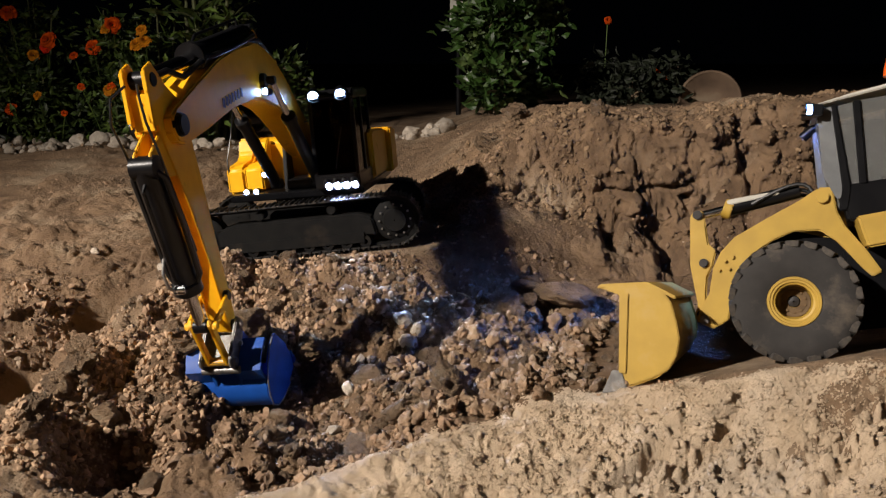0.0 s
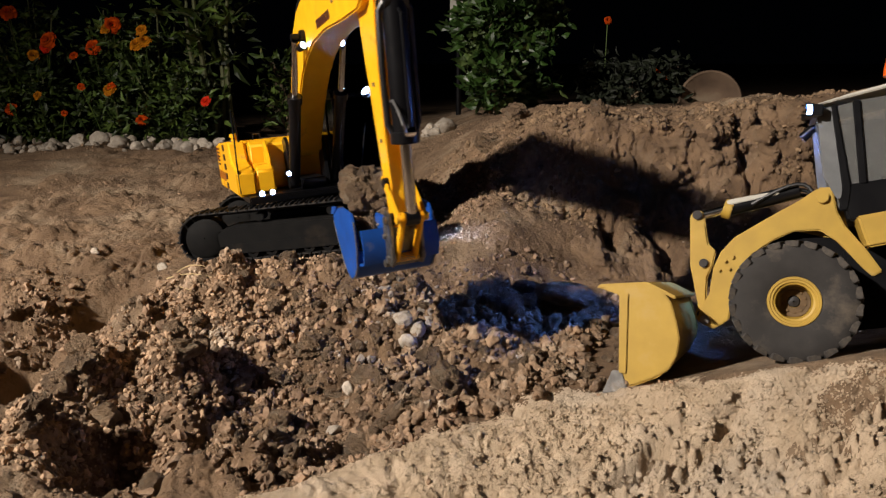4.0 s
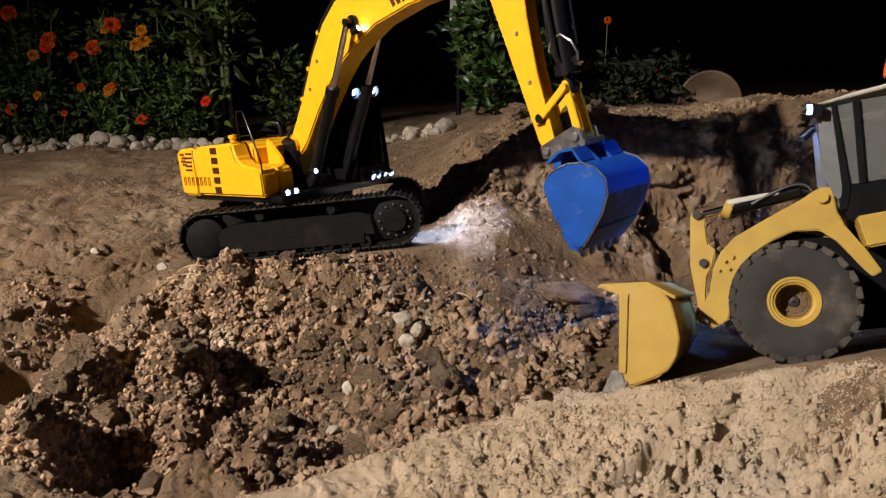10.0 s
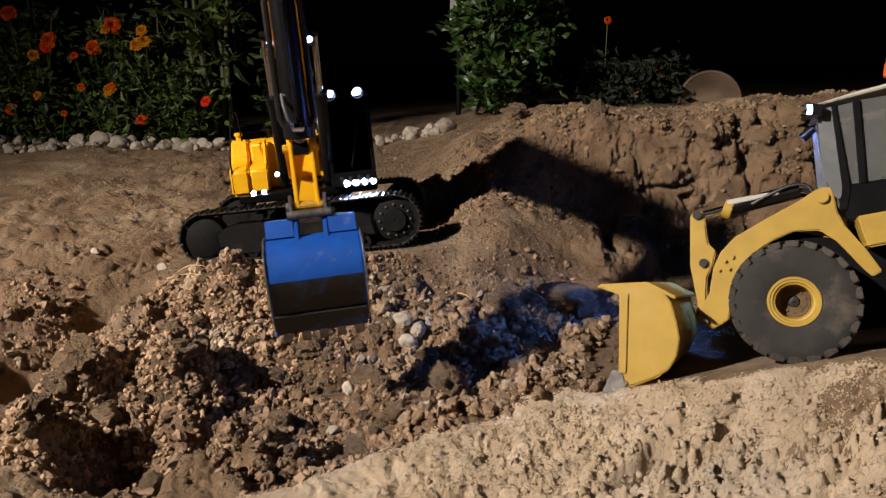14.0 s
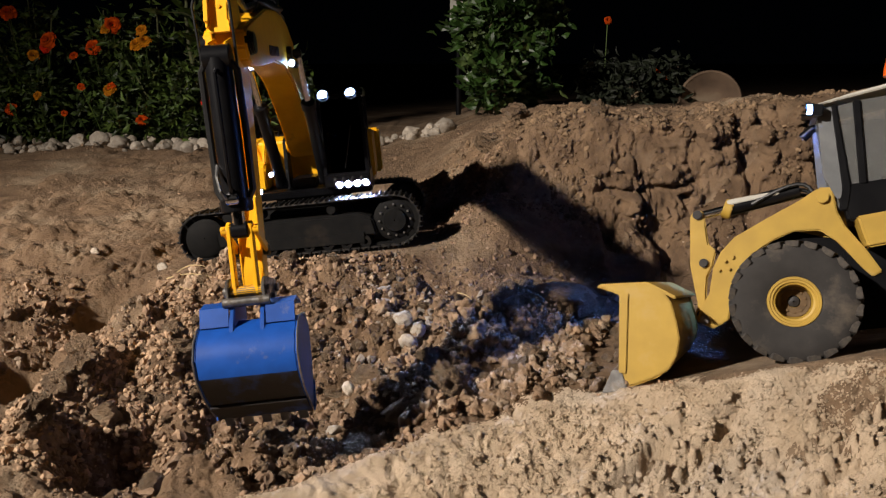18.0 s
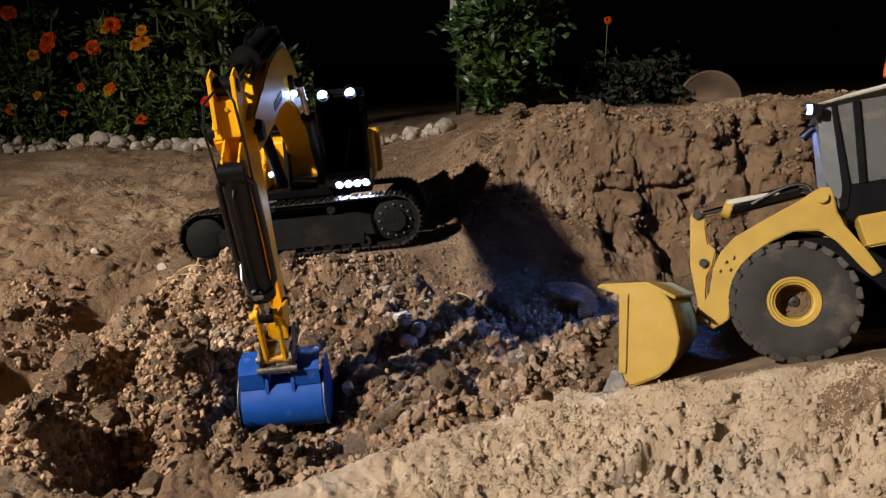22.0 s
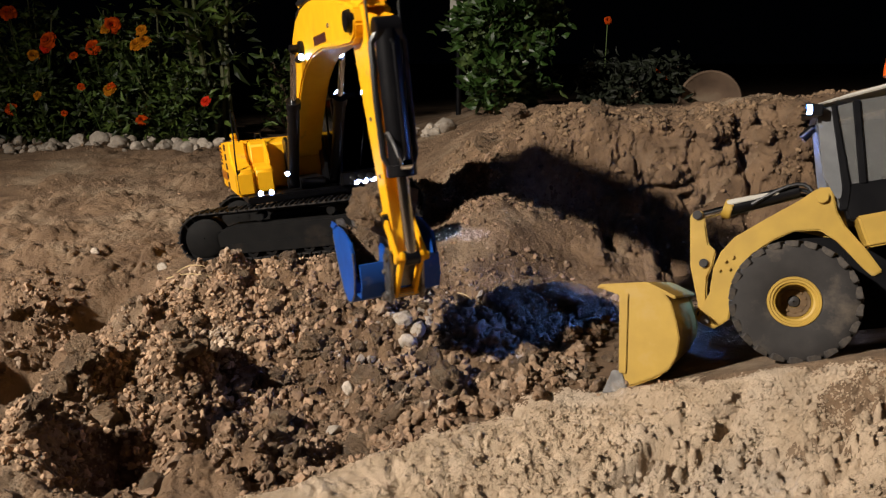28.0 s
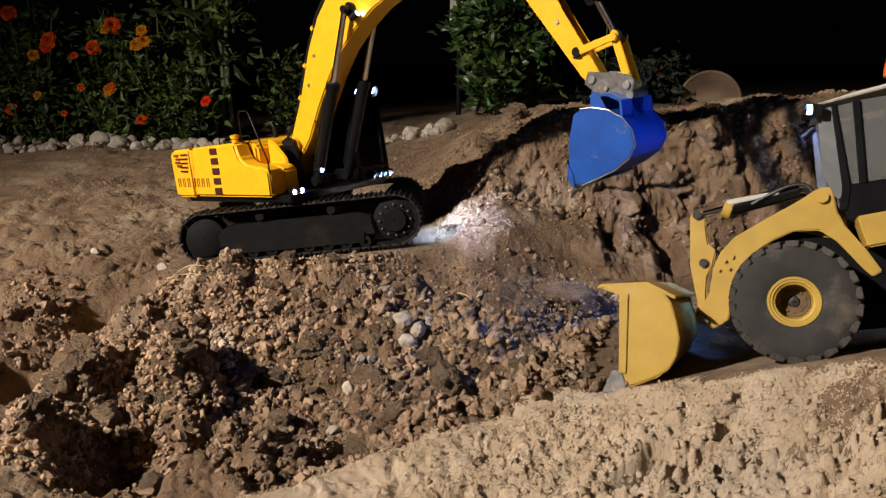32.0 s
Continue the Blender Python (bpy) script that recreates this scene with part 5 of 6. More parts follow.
scatter("pale_gravel", "gravel and crumbs in the pit, greyed as if under the work lights", LAMPGRIT, 2600, in_lamp_pool, 26, lognorm(0.0062, 0.5, 0.020), angular=5)


def by_loader(rng, n):
    x, y = rng.uniform(-0.10, 0.22, n), rng.uniform(0.72, 1.02, n)
    rim = np.interp(x, RIDGE_X, RIDGE_Y)
    dense = sstep(0.015, 0.05, y - rim) * sstep(1.02, 0.94, y) * sstep(-0.10, 0.02, x) * (0.4 + 0.6 * sstep(-0.5, 0.2, vnoise(x, y, 0.06, 47)))
    return x, y, (rng.rand(n) < dense) & clear(x, y)


scatter("crumbled_clods", "field of crumbly brown clods beside the loader bucket", CLODFIELD, 2400, by_loader, 32, lognorm(0.0120, 0.36, 0.026), 3, 0.75, 4, True)
scatter("grit", "scattered grains on the bare earth", GRIT, 22000, all_over, 24, lognorm(0.0030, 0.5, 0.011))


def on_crust(rng, n):
    x, y = rng.uniform(-0.10, 0.46, n), rng.uniform(0.47, 0.74, n)
    near = y < np.interp(x, RIDGE_X, RIDGE_Y) + 0.01
    band = np.exp(-((x - 0.262 + 0.45 * (0.66 - y)) / 0.04) ** 2) + np.exp(-((y - 0.612 + 0.12 * (x - 0.14)) / 0.025) ** 2) * sstep(0.10, 0.16, x) + 0.8 * sstep(0.31, 0.36, x)
    dense = 0.04 + 0.12 * sstep(0, 0.5, vnoise(x, y, 0.05, 35)) + 0.8 * np.clip(band, 0, 1) * sstep(-0.5, 0.2, vnoise(x, y, 0.035, 24))
    return x, y, (rng.rand(n) < dense) & near & clear(x, y)


def on_bank(rng, n):
    x = rng.uniform(-0.05, 0.75, n)
    y = 1.36 - 0.36 * np.clip(x, -0.1, 1.2) + rng.uniform(-0.05, 0.30, n)
    dense = 0.12 + 0.88 * sstep(0.0, 0.5, vnoise(x, y, 0.07, 36))
    return x, y, (rng.rand(n) < dense) & clear(x, y)


scatter("crust_crumbs", "pale dry crumbs on the near crust", CRUST, 4000, on_crust, 27, lognorm(0.0036, 0.40, 0.008))


def on_face(rng, n):
    x, y = rng.uniform(-0.06, 0.46, n), rng.uniform(0.47, 0.75, n)
    near = y < np.interp(x, RIDGE_X, RIDGE_Y) + 0.005
    dense = 0.35 + 0.65 * sstep(-0.3, 0.4, vnoise(x, y, 0.045, 45))
    return x, y, (rng.rand(n) < dense) & near & clear(x, y)


def in_rift(rng, n):
    x, y = rng.uniform(0.02, 0.40, n), rng.uniform(0.50, 0.72, n)
    gap = y - np.interp(x, (0.12, 0.14, 0.19, 0.23, 0.271, 0.289, 0.31), (0.606, 0.613, 0.630, 0.631, 0.650, 0.662, 0.685))
    dense = 0.10 + 0.9 * np.exp(-((gap + 0.012) / 0.030) ** 2) * sstep(0.11, 0.18, x) + 0.5 * sstep(0.1, 0.5, vnoise(x, y, 0.06, 46))
    return x, y, (rng.rand(n) < dense) & (y < np.interp(x, RIDGE_X, RIDGE_Y)) & clear(x, y)


scatter("crust_lumps", "dry pale lumps along the crack in the crust", CRUST, 2000, in_rift, 31, lognorm(0.0052, 0.35, 0.0095), smooth=True)
scatter("crust_grains", "fine dry grains on the near crust", CRUST, 32000, on_face, 29, lognorm(0.0019, 0.35, 0.004))
scatter("bank_crumbs", "brown crumbs clinging to the bank", BANKGRIT, 17000, on_bank, 28, lognorm(0.0050, 0.50, 0.013))


def settle(name, me, x, y, size, label, category, group, seed, sink=0.25, flat=1.0):
    rng = random.Random(seed)
    ob = new(name, me)
    ob.matrix_basis = pose(x, y, float(soil_z(x, y)) + size * (0.5 - sink) * 0.8 * flat, rng.uniform(-25, 25), rng.uniform(-25, 25), rng.uniform(0, 360)) @ Matrix.Diagonal((size, size, size * flat, 1))
    return tagged(ob, label, category, group)


clods = [rock_mesh("dirt_clod", 300 + k, CLOD, sub=4, flat=0.85, bumpy=0.42, angular=3) for k in range(9)]
lumps = [rock_mesh("dirt_lump", 350 + k, CLOD, sub=5, flat=0.85, bumpy=0.62, angular=5) for k in range(5)]
pebbles = [rock_mesh("pebble", 400 + k, STONE, sub=3, flat=0.75, bumpy=0.32, angular=4) for k in range(6)]
rngc = random.Random(77)
placed = []
while len(placed) < 300:
    x, y = rngc.uniform(-0.50, 0.24), rngc.uniform(0.62, 1.06)
    s = min(0.0155 * math.exp(0.42 * rngc.gauss(0, 1)), 0.040)
    if x > -0.02 and y < float(np.interp(x, RIDGE_X, RIDGE_Y)) + 0.045 or y < 0.66 + 0.28 * max(x + 0.15, 0) or (x < -0.30 and y > 0.90 and s > 0.016):
        continue
    if math.hypot((x - 0.035) / 0.085, (y - 1.085) / 0.075) < 1 or any(math.hypot(x - a, y - b) < 0.45 * (s + c) for a, b, c in placed):
        continue
    placed.append((x, y, s))
    settle("dirt_clod", clods[len(placed) % 9], x, y, s, "broken brown earth clod" if s > 0.015 else "small crumbly brown earth clod", "clod", "clods in the pit", len(placed), 0.33)
# single stones and clods that stand out
for x, y, s, me, label in ((-0.114, 0.854, 0.022, pebbles[0], "smooth pale stone in the pit"), (-0.052, 0.935, 0.022, pebbles[1], "pale rounded stone in the pit"), (-0.032, 0.930, 0.026, pebbles[2], "pale rounded stone in the pit"), (-0.045, 0.915, 0.024, pebbles[3], "pale rounded stone in the pit"), (-0.445, 1.165, 0.020, pebbles[4], "pale flat stone on the earth"), (-0.565, 1.20, 0.016, pebbles[5], "pale flat stone on the earth"), (-0.155, 0.77, 0.017, pebbles[2], "pale flat stone on the earth"), (-0.125, 0.80, 0.016, pebbles[5], "pale flat stone on the earth")):
    settle("pebble", me, x, y, s, label, "stone", "", int(1000 * x) + 999)
for x, y, s, fl, label in ((-0.19, 0.745, 0.045, 0.8, "dark clod of earth"), (-0.405, 0.695, 0.034, 0.9, "large brown clod of earth"), (-0.405, 0.79, 0.04, 0.8, "brown clod of earth"), (0.281, 1.395, 0.040, 0.9, "pale brown rock on the bank"), (0.545, 1.34, 0.032, 0.9, "pale brown rock on the bank"), (0.09, 1.52, 0.07, 0.8, "rough lump of brown earth"), (0.15, 1.60, 0.06, 0.8, "rough lump of brown earth"), (0.010, 0.775, 0.056, 0.7, "large crumbly brown lump of earth"), (-0.042, 0.762, 0.044, 0.75, "crumbly brown lump of earth"), (-0.092, 0.742, 0.040, 0.8, "brown clod of earth"), (0.060, 0.800, 0.036, 0.8, "brown clod of earth"), (0.105, 0.830, 0.034, 0.8, "brown clod of earth"), (-0.160, 0.935, 0.050, 0.75, "ragged lump of earth in the pit"), (-0.205, 0.90, 0.036, 0.8, "brown clod of earth"), (0.085, 0.985, 0.052, 0.7, "rounded brown lump of earth"), (0.10, 0.925, 0.042, 0.8, "rounded brown lump of earth"), (-0.30, 0.84, 0.040, 0.8, "brown clod of earth")):
    settle("dirt_lump", lumps[int(1000 * abs(x)) % 5], x, y, s, label, "clod", "", int(900 * x) + 555, 0.30, fl)

slab = rock_mesh("earth_slab", 333, CLOD, sub=4, flat=0.9, bumpy=0.22, angular=4)
settle("earth_slab", slab, 0.172, 1.015, 0.085, "large flat grey-brown slab of earth", "clod", "", 71, 0.22, 0.45)
settle("earth_slab", slab, 0.125, 1.075, 0.050, "flat grey-brown lump of earth", "clod", "", 72, 0.30, 0.5)

# ---------- cobble edging ----------
cobbles = [rock_mesh("cobble", 500 + k, STONE, sub=3, flat=0.75, bumpy=0.30, angular=5) for k in range(7)]
rngs = random.Random(31)
x = -1.75
n = 0
while x < 0.06:
    s = 0.020 + 0.058 * rngs.random() ** 2.2
    for row in range(rngs.choice((2, 3, 3, 4))):
        ss = s * (1 if row == 0 else rngs.uniform(0.45, 1.0))
        settle("cobble", cobbles[n % 7], x + rngs.uniform(-0.01, 0.01), 2.44 - 0.055 * row + rngs.uniform(-0.035, 0.035), ss, "pale rounded river cobble" if row == 0 else "small dusty river cobble", "stone", "cobble edging", n, 0.2)
        n += 1
    x += s * 0.80

# dry straw on the heap
for k, (a, b) in enumerate((((-0.40, 1.06), (-0.315, 1.00)), ((-0.42, 1.07), (-0.34, 0.985)), ((-0.39, 1.075), (-0.33, 1.02)), ((0.02, 1.02), (0.05, 0.98)))):
    za, zb = float(soil_z(*a)), float(soil_z(*b))
    st = part("straw", tube(arc((*a, za + 0.008), (*b, zb + 0.010), (0, 0, 0.006)), [0.0009, 0.0011, 0.0010, 0.0009, 0.0009, 0.0008, 0.0007, 0.0006, 0.0004], 6), STRAW)
    tagged(st, "dry pale straw stalk on the earth", "straw", "straw stalks")


# ---------- plants behind the dig ----------
def leaves(rng, spots, length, width, droop=0.3):
    """Folded pointed leaves at (place, direction)."""
    v, f = [], []
    for p, d in spots:
        d = d.normalized()
        side = d.cross(Vector((rng.gauss(0, 1), rng.gauss(0, 1), rng.gauss(0, 1)))).normalized()
        up = side.cross(d)
        l = length * rng.uniform(0.6, 1.25)
        w = width * rng.uniform(0.7, 1.2)
        b = len(v)
        mid = p + d * l * 0.45 + up * l * 0.05
        end = p + d * l - up * l * droop * rng.random()
        v += [p, mid + side * w / 2 + up * w * 0.18, mid, mid - side * w / 2 + up * w * 0.18, end, p + d * l * 0.75 + side * w * 0.33, p + d * l * 0.75 - side * w * 0.33]
        f += [(b, b + 1, b + 2), (b, b + 2, b + 3), (b + 1, b + 5, b + 2), (b + 5, b + 4, b + 2), (b + 2, b + 6, b + 3), (b + 2, b + 4, b + 6)]
    me = bpy.data.meshes.new("leaves")
    me.from_pydata([tuple(q) for q in v], [], f)
    return me


def blossom(rng, r, mat, at_, tilt, parent):
    """A full double flower: rings of small petals."""
    bm = bmesh.new()
    for ring, (n, rad, lift) in enumerate(((11, 1.0, -0.10), (10, 0.85, 0.12), (8, 0.62, 0.30), (6, 0.36, 0.42))):
        for k in range(n):
            a = 2 * math.pi * (k + 0.5 * ring) / n + rng.uniform(-0.15, 0.15)
            c = Vector((math.cos(a), math.sin(a), 0))
            s = Vector((-c.y, c.x, 0))
            b0, b1 = c * r * 0.10, c * r * rad * rng.uniform(0.85, 1.1) + Vector((0, 0, r * lift))
            w = r * 0.32
            m = b0.lerp(b1, 0.62) + Vector((0, 0, r * 0.14))
            bm.faces.new([bm.verts.new(q) for q in (b0, m + s * w, b1 + s * w * 0.6, b1 - s * w * 0.6, m - s * w)])
    o = part("flower", bm, mat, parent)
    o.matrix_basis = Matrix.Translation(at_) @ tilt
    return o


def marigold(x, y, h, wide, blooms, seed, label):
    rng = random.Random(seed)
    z = float(soil_z(x, y)) - 0.01
    bush = thing("marigold_bush", pose(x, y, z), label, "flowering plant", "flower bed")
    tips = []
    for k in range(10):
        a, r = rng.uniform(0, 6.28), rng.uniform(0.1, 1) * wide
        top = Vector((r * math.cos(a), 0.7 * r * math.sin(a), h * rng.uniform(0.55, 1.0)))
        tips.append(top)
        part("stem", tube(arc((0.25 * top.x, 0.25 * top.y, 0), top, (0, 0, 0.02), 5), [0.005, 0.0045, 0.004, 0.0035, 0.003, 0.002], 6), STEM, bush)
    spots = []
    for _ in range(950):
        t = rng.choice(tips)
        f = rng.uniform(0.12, 1.0)
        p = Vector((0.25 * t.x + 0.75 * t.x * f, 0.25 * t.y + 0.75 * t.y * f, t.z * f)) + Vector((rng.gauss(0, 0.030), rng.gauss(0, 0.030), rng.gauss(0, 0.02)))
        spots.append((p, Vector((rng.gauss(0, 1), rng.gauss(0, 1), rng.gauss(0.1, 0.7)))))
    o = new("foliage", leaves(rng, spots, 0.043, 0.015))
    # bushes on the right get the copy darkened as if unlit
    o.data.materials.append(DARKLEAF if x < 0 else SHADELEAF)
    o.parent = bush
    for bx, bz, r, mat in blooms:
        tilt = pose(0, 0, 0, rng.uniform(50, 85), 0, rng.uniform(-25, 25))
        blossom(rng, 1.05 * r, mat, (bx - x, -0.6 * wide, bz - z), tilt, bush)
        part("stalk", tube(arc((0.5 * (bx - x), -0.2 * wide, 0.0), (bx - x, -0.57 * wide, bz - z - 0.006), (0, 0, 0.01), 5), 0.0018, 6), DARKLEAF, bush)
    return bush


def shrub(name, x, y, h, wide, seed, mat, count, length, width, label, trunks=5, low=0.15, bark=BARK):
    rng = random.Random(seed)
    z = float(soil_z(x, y)) - 0.01
    ob = thing(name, pose(x, y, z), label, "shrub")
    tips = []
    for k in range(trunks):
        a = rng.uniform(0, 6.28)
        base = Vector((0.03 * math.cos(a), 0.03 * math.sin(a), 0))
        top = Vector((wide * 0.6 * math.cos(a), wide * 0.6 * math.sin(a), h * rng.uniform(0.75, 1.0)))
        part("stem", tube(arc(base, top, (0.02 * rng.gauss(0, 1), 0, 0.01), 6), [0.012, 0.010, 0.009, 0.007, 0.006, 0.004, 0.003], 8), bark, ob)
        for j in range(9):
            f = rng.uniform(low, 0.98)
            p = base.lerp(top, f)
            d = Vector((rng.gauss(0, 1), rng.gauss(0, 1), rng.uniform(0.0, 0.9))).normalized()
            q = p + d * wide * rng.uniform(0.4, 0.85) * (0.55 + 0.6 * math.sin(math.pi * min(f, 0.9)))
            tips.append((p, q))
    twigs = joined(*[tube([p, p.lerp(q, 0.5) + Vector((0, 0, 0.01)), q], [0.003, 0.0022, 0.001], 5) for p, q in tips])
    part("branch_tangle", twigs, bark, ob, "", True, "stuff")
    spots = []
    for _ in range(count):
        p, q = rng.choice(tips)
        f = rng.uniform(0.2, 1.05)
        c = p.lerp(q, f) + Vector((rng.gauss(0, 1), rng.gauss(0, 1), rng.gauss(0, 1))) * 0.022
        spots.append((c, (q - p).normalized() + Vector((rng.gauss(0, 0.8), rng.gauss(0, 0.8), rng.gauss(-0.1, 0.6)))))
    o = new("foliage", leaves(rng, spots, length, width))
    o.data.materials.append(mat)
    o.parent = ob
    return ob


shrub("leafy_shrub", 0.185, 2.52, 0.64, 0.20, 8, LEAF, 8000, 0.048, 0.021, "bright green leafy shrub in front of the dark garden", 6, 0.03)
shrub("tall_plant", -0.74, 2.62, 0.78, 0.14, 10, DARKLEAF, 150, 0.085, 0.022, "tall sparse plant with long narrow leaves", 4, 0.3, STEM)
shrub("low_plant", 0.60, 2.62, 0.10, 0.09, 11, SHADELEAF, 300, 0.04, 0.018, "low green plant on the bank, leaves coloured dark as if unlit", 4)
shrub("low_plant", 0.78, 2.75, 0.13, 0.10, 12, SHADELEAF, 350, 0.04, 0.018, "low green plant on the bank, leaves coloured dark as if unlit", 4)
shrub("low_plant", -0.52, 2.75, 0.30, 0.14, 13, DARKLEAF, 400, 0.05, 0.016, "dark leafy plant at the back of the bed", 4)

marigold(-1.36, 2.62, 0.50, 0.17, [(-1.377, 0.448, 0.025, ORANGE), (-1.263, 0.362, 0.029, ORANGE), (-1.313, 0.316, 0.019, YELLOWPETAL), (-1.27, 0.345, 0.022, REDPETAL)], 41, "dense marigold bush with orange flowers")
marigold(-1.12, 2.62, 0.48, 0.16, [(-1.122, 0.342, 0.025, ORANGE), (-1.053, 0.410, 0.025, ORANGE), (-1.075, 0.40, 0.020, YELLOWPETAL), (-1.188, 0.316, 0.015, ORANGE)], 42, "dense marigold bush with orange and yellow flowers")
marigold(-0.95, 2.58, 0.46, 0.14, [(-0.952, 0.392, 0.019, YELLOWPETAL), (-0.97, 0.351, 0.025, YELLOWPETAL), (-0.945, 0.362, 0.020, YELLOWPETAL)], 43, "marigold bush with faded yellow flowers")
marigold(-1.28, 2.50, 0.26, 0.16, [(-1.345, 0.153, 0.020, ORANGE), (-1.258, 0.195, 0.014, YELLOWPETAL), (-1.18, 0.14, 0.010, ORANGE)], 44, "low dark marigold bush with few flowers")
marigold(-1.04, 2.50, 0.27, 0.15, [(-1.034, 0.213, 0.022, YELLOWPETAL), (-1.03, 0.222, 0.015, ORANGE), (-1.122, 0.221, 0.012, ORANGE)], 45, "low marigold bush with a withered flower")
marigold(-0.86, 2.50, 0.28, 0.14, [(-0.944, 0.118, 0.019, ORANGE), (-0.741, 0.176, 0.017, REDPETAL)], 46, "low dark bush with a red and an orange flower")
marigold(-1.62, 2.60, 0.55, 0.18, [(-1.55, 0.40, 0.025, ORANGE), (-1.58, 0.28, 0.021, ORANGE)], 47, "dense marigold bush at the end of the bed")
marigold(0.54, 2.62, 0.15, 0.05, [(0.538, 0.428, 0.013, ORANGE)], 48, "thin marigold with one tall orange flower")
marigold(0.74, 2.74, 0.15, 0.07, [(0.742, 0.262, 0.013, ORANGE), (0.770, 0.240, 0.010, ORANGE)], 49, "low marigold with orange flowers")

# round clay pot lying behind the bank, small garden lantern behind the shrub
pot = thing("clay_pot", pose(0.915, 2.66, 0.165, 78, 0, -18), "weathered round clay bowl standing on its rim", "pot")
part("bowl", lathe([(0.001, -0.055), (0.045, -0.052), (0.080, -0.034), (0.098, 0.0), (0.102, 0.004), (0.099, 0.008), (0.092, 0.004), (0.075, -0.026), (0.042, -0.044), (0.001, -0.047)], (0, 0, 0), "z", 40), TERRA, pot)
part("rim", lathe([(0.096, 0.0), (0.104, 0.001), (0.105, 0.007), (0.102, 0.011), (0.096, 0.010)], (0, 0, 0), "z", 40), TERRA, pot)
lan = thing("garden_lantern", pose(0.058, 2.90, float(soil_z(0.058, 2.90))), "pale garden lantern with a dark roof", "lantern")
part("post", rod((0, 0, 0), (0, 0, 0.33), 0.010, 14), BLACK, lan, "thin dark lantern post")
part("lantern_body", box(-0.032, 0.032, -0.032, 0.032, 0.33, 0.42, 0.004), WHITE, lan, "pale lantern body")
part("roof", lathe([(0.078, 0.0), (0.080, 0.006), (0.045, 0.030), (0.010, 0.046), (0.004, 0.05)], (0, 0, 0.42), "z", 24), BLACK, lan, "dark pointed roof")
# ---------- earth carried by the bucket ----------
LOADS = []
for load in (0, 1):
    rngl = random.Random(60 + load)
    for k in range(42):
        big = k < 24
        s = rngl.uniform(0.028, 0.040) if big else rngl.uniform(0.009, 0.020)
        # place inside the bucket's mouth: u towards the teeth, w towards the back
        u, y, w = rngl.uniform(0.052, 0.108), rngl.uniform(-0.015, 0.015) if big else rngl.uniform(-0.028, 0.028), rngl.uniform(-0.028, 0.034) if big else rngl.uniform(-0.036, -0.006)
        if k < 9:
            # the heaped top of the load
            s, u, y, w = 1.25 * s, 0.048 + 0.85 * (u - 0.048), 1.7 * y, -0.020 - 0.6 * abs(w)
        spin = (rngl.uniform(0, 360), rngl.uniform(0, 360), rngl.uniform(0, 360))
        ob = new("falling_clod", clods[(k + 4 * load) % 9])
        ob.scale = (s, s, s)
        tagged(ob, "loose clod of brown earth dug by the bucket" if big else "small loose crumb of brown earth", "clod", "dug clods")
        lie = (rngl.uniform(-0.25, -0.14), rngl.uniform(0.84, 0.93)) if load == 0 else (rngl.uniform(-0.24, -0.12), rngl.uniform(0.80, 0.92))
        end = (rngl.gauss(0.142, 0.028), rngl.gauss(1.015, 0.018)) if load == 0 else (rngl.gauss(0.150, 0.030), rngl.gauss(1.025, 0.020))
        LOADS.append((ob, load, (u, y, w), spin, s, lie, end, rngl.uniform(0, 1.1)))
    for k in range(100):
        s = 0.0016 + 0.006 * rngl.random() ** 2
        ob = new("falling_crumb", clods[k % 9])
        ob.scale = (s, s, s)
        tagged(ob, "tiny loose crumb of falling brown earth", "crumb", "falling crumbs")
        lie = (rngl.uniform(-0.25, -0.14), rngl.uniform(0.82, 0.93))
        end = (rngl.gauss(0.13 + 0.03 * load, 0.04), rngl.gauss(1.0 + 0.03 * load, 0.04))
        LOADS.append((ob, load, (rngl.uniform(0.05, 0.12), rngl.uniform(-0.034, 0.034), rngl.uniform(-0.008, 0.02)), (rngl.uniform(0, 360), 0, 0), s, lie, end, rngl.uniform(0, 1.9)))

# earth pouring out in loose bursts
for load in (0, 1):
    rngp = random.Random(90 + load)
    for k in range(13):
        bursts = []
        for _ in range(190):
            bm = rock_data(rngp.randrange(10 ** 6), 1, 0.8, 0.4, 2)
            g = 0.0014 + 0.0050 * rngp.random() ** 3
            bmesh.ops.transform(bm, matrix=Matrix.Translation((rngp.gauss(0, 0.012), rngp.gauss(0, 0.012), rngp.gauss(0, 0.017))) @ Matrix.Diagonal((g, g, g, 1)), verts=bm.verts)
            bursts.append(bm)
        ob = part("falling_earth", joined(*bursts), GRIT, None, "", False, "stuff")
        tagged(ob, "burst of loose brown earth pouring from the bucket", "earth", "", "stuff")
        lie = (rngp.uniform(-0.22, -0.14), rngp.uniform(0.84, 0.91))
        end = (rngp.gauss(0.13 + 0.03 * load, 0.025), rngp.gauss(1.0 + 0.03 * load, 0.025))
        LOADS.append((ob, load, (rngp.uniform(0.065, 0.095), rngp.uniform(-0.012, 0.012), rngp.uniform(0.008, 0.022)), (0, 0, rngp.uniform(0, 360)), 0.05, lie, end, 0.10 * k + rngp.uniform(0, 0.08)))

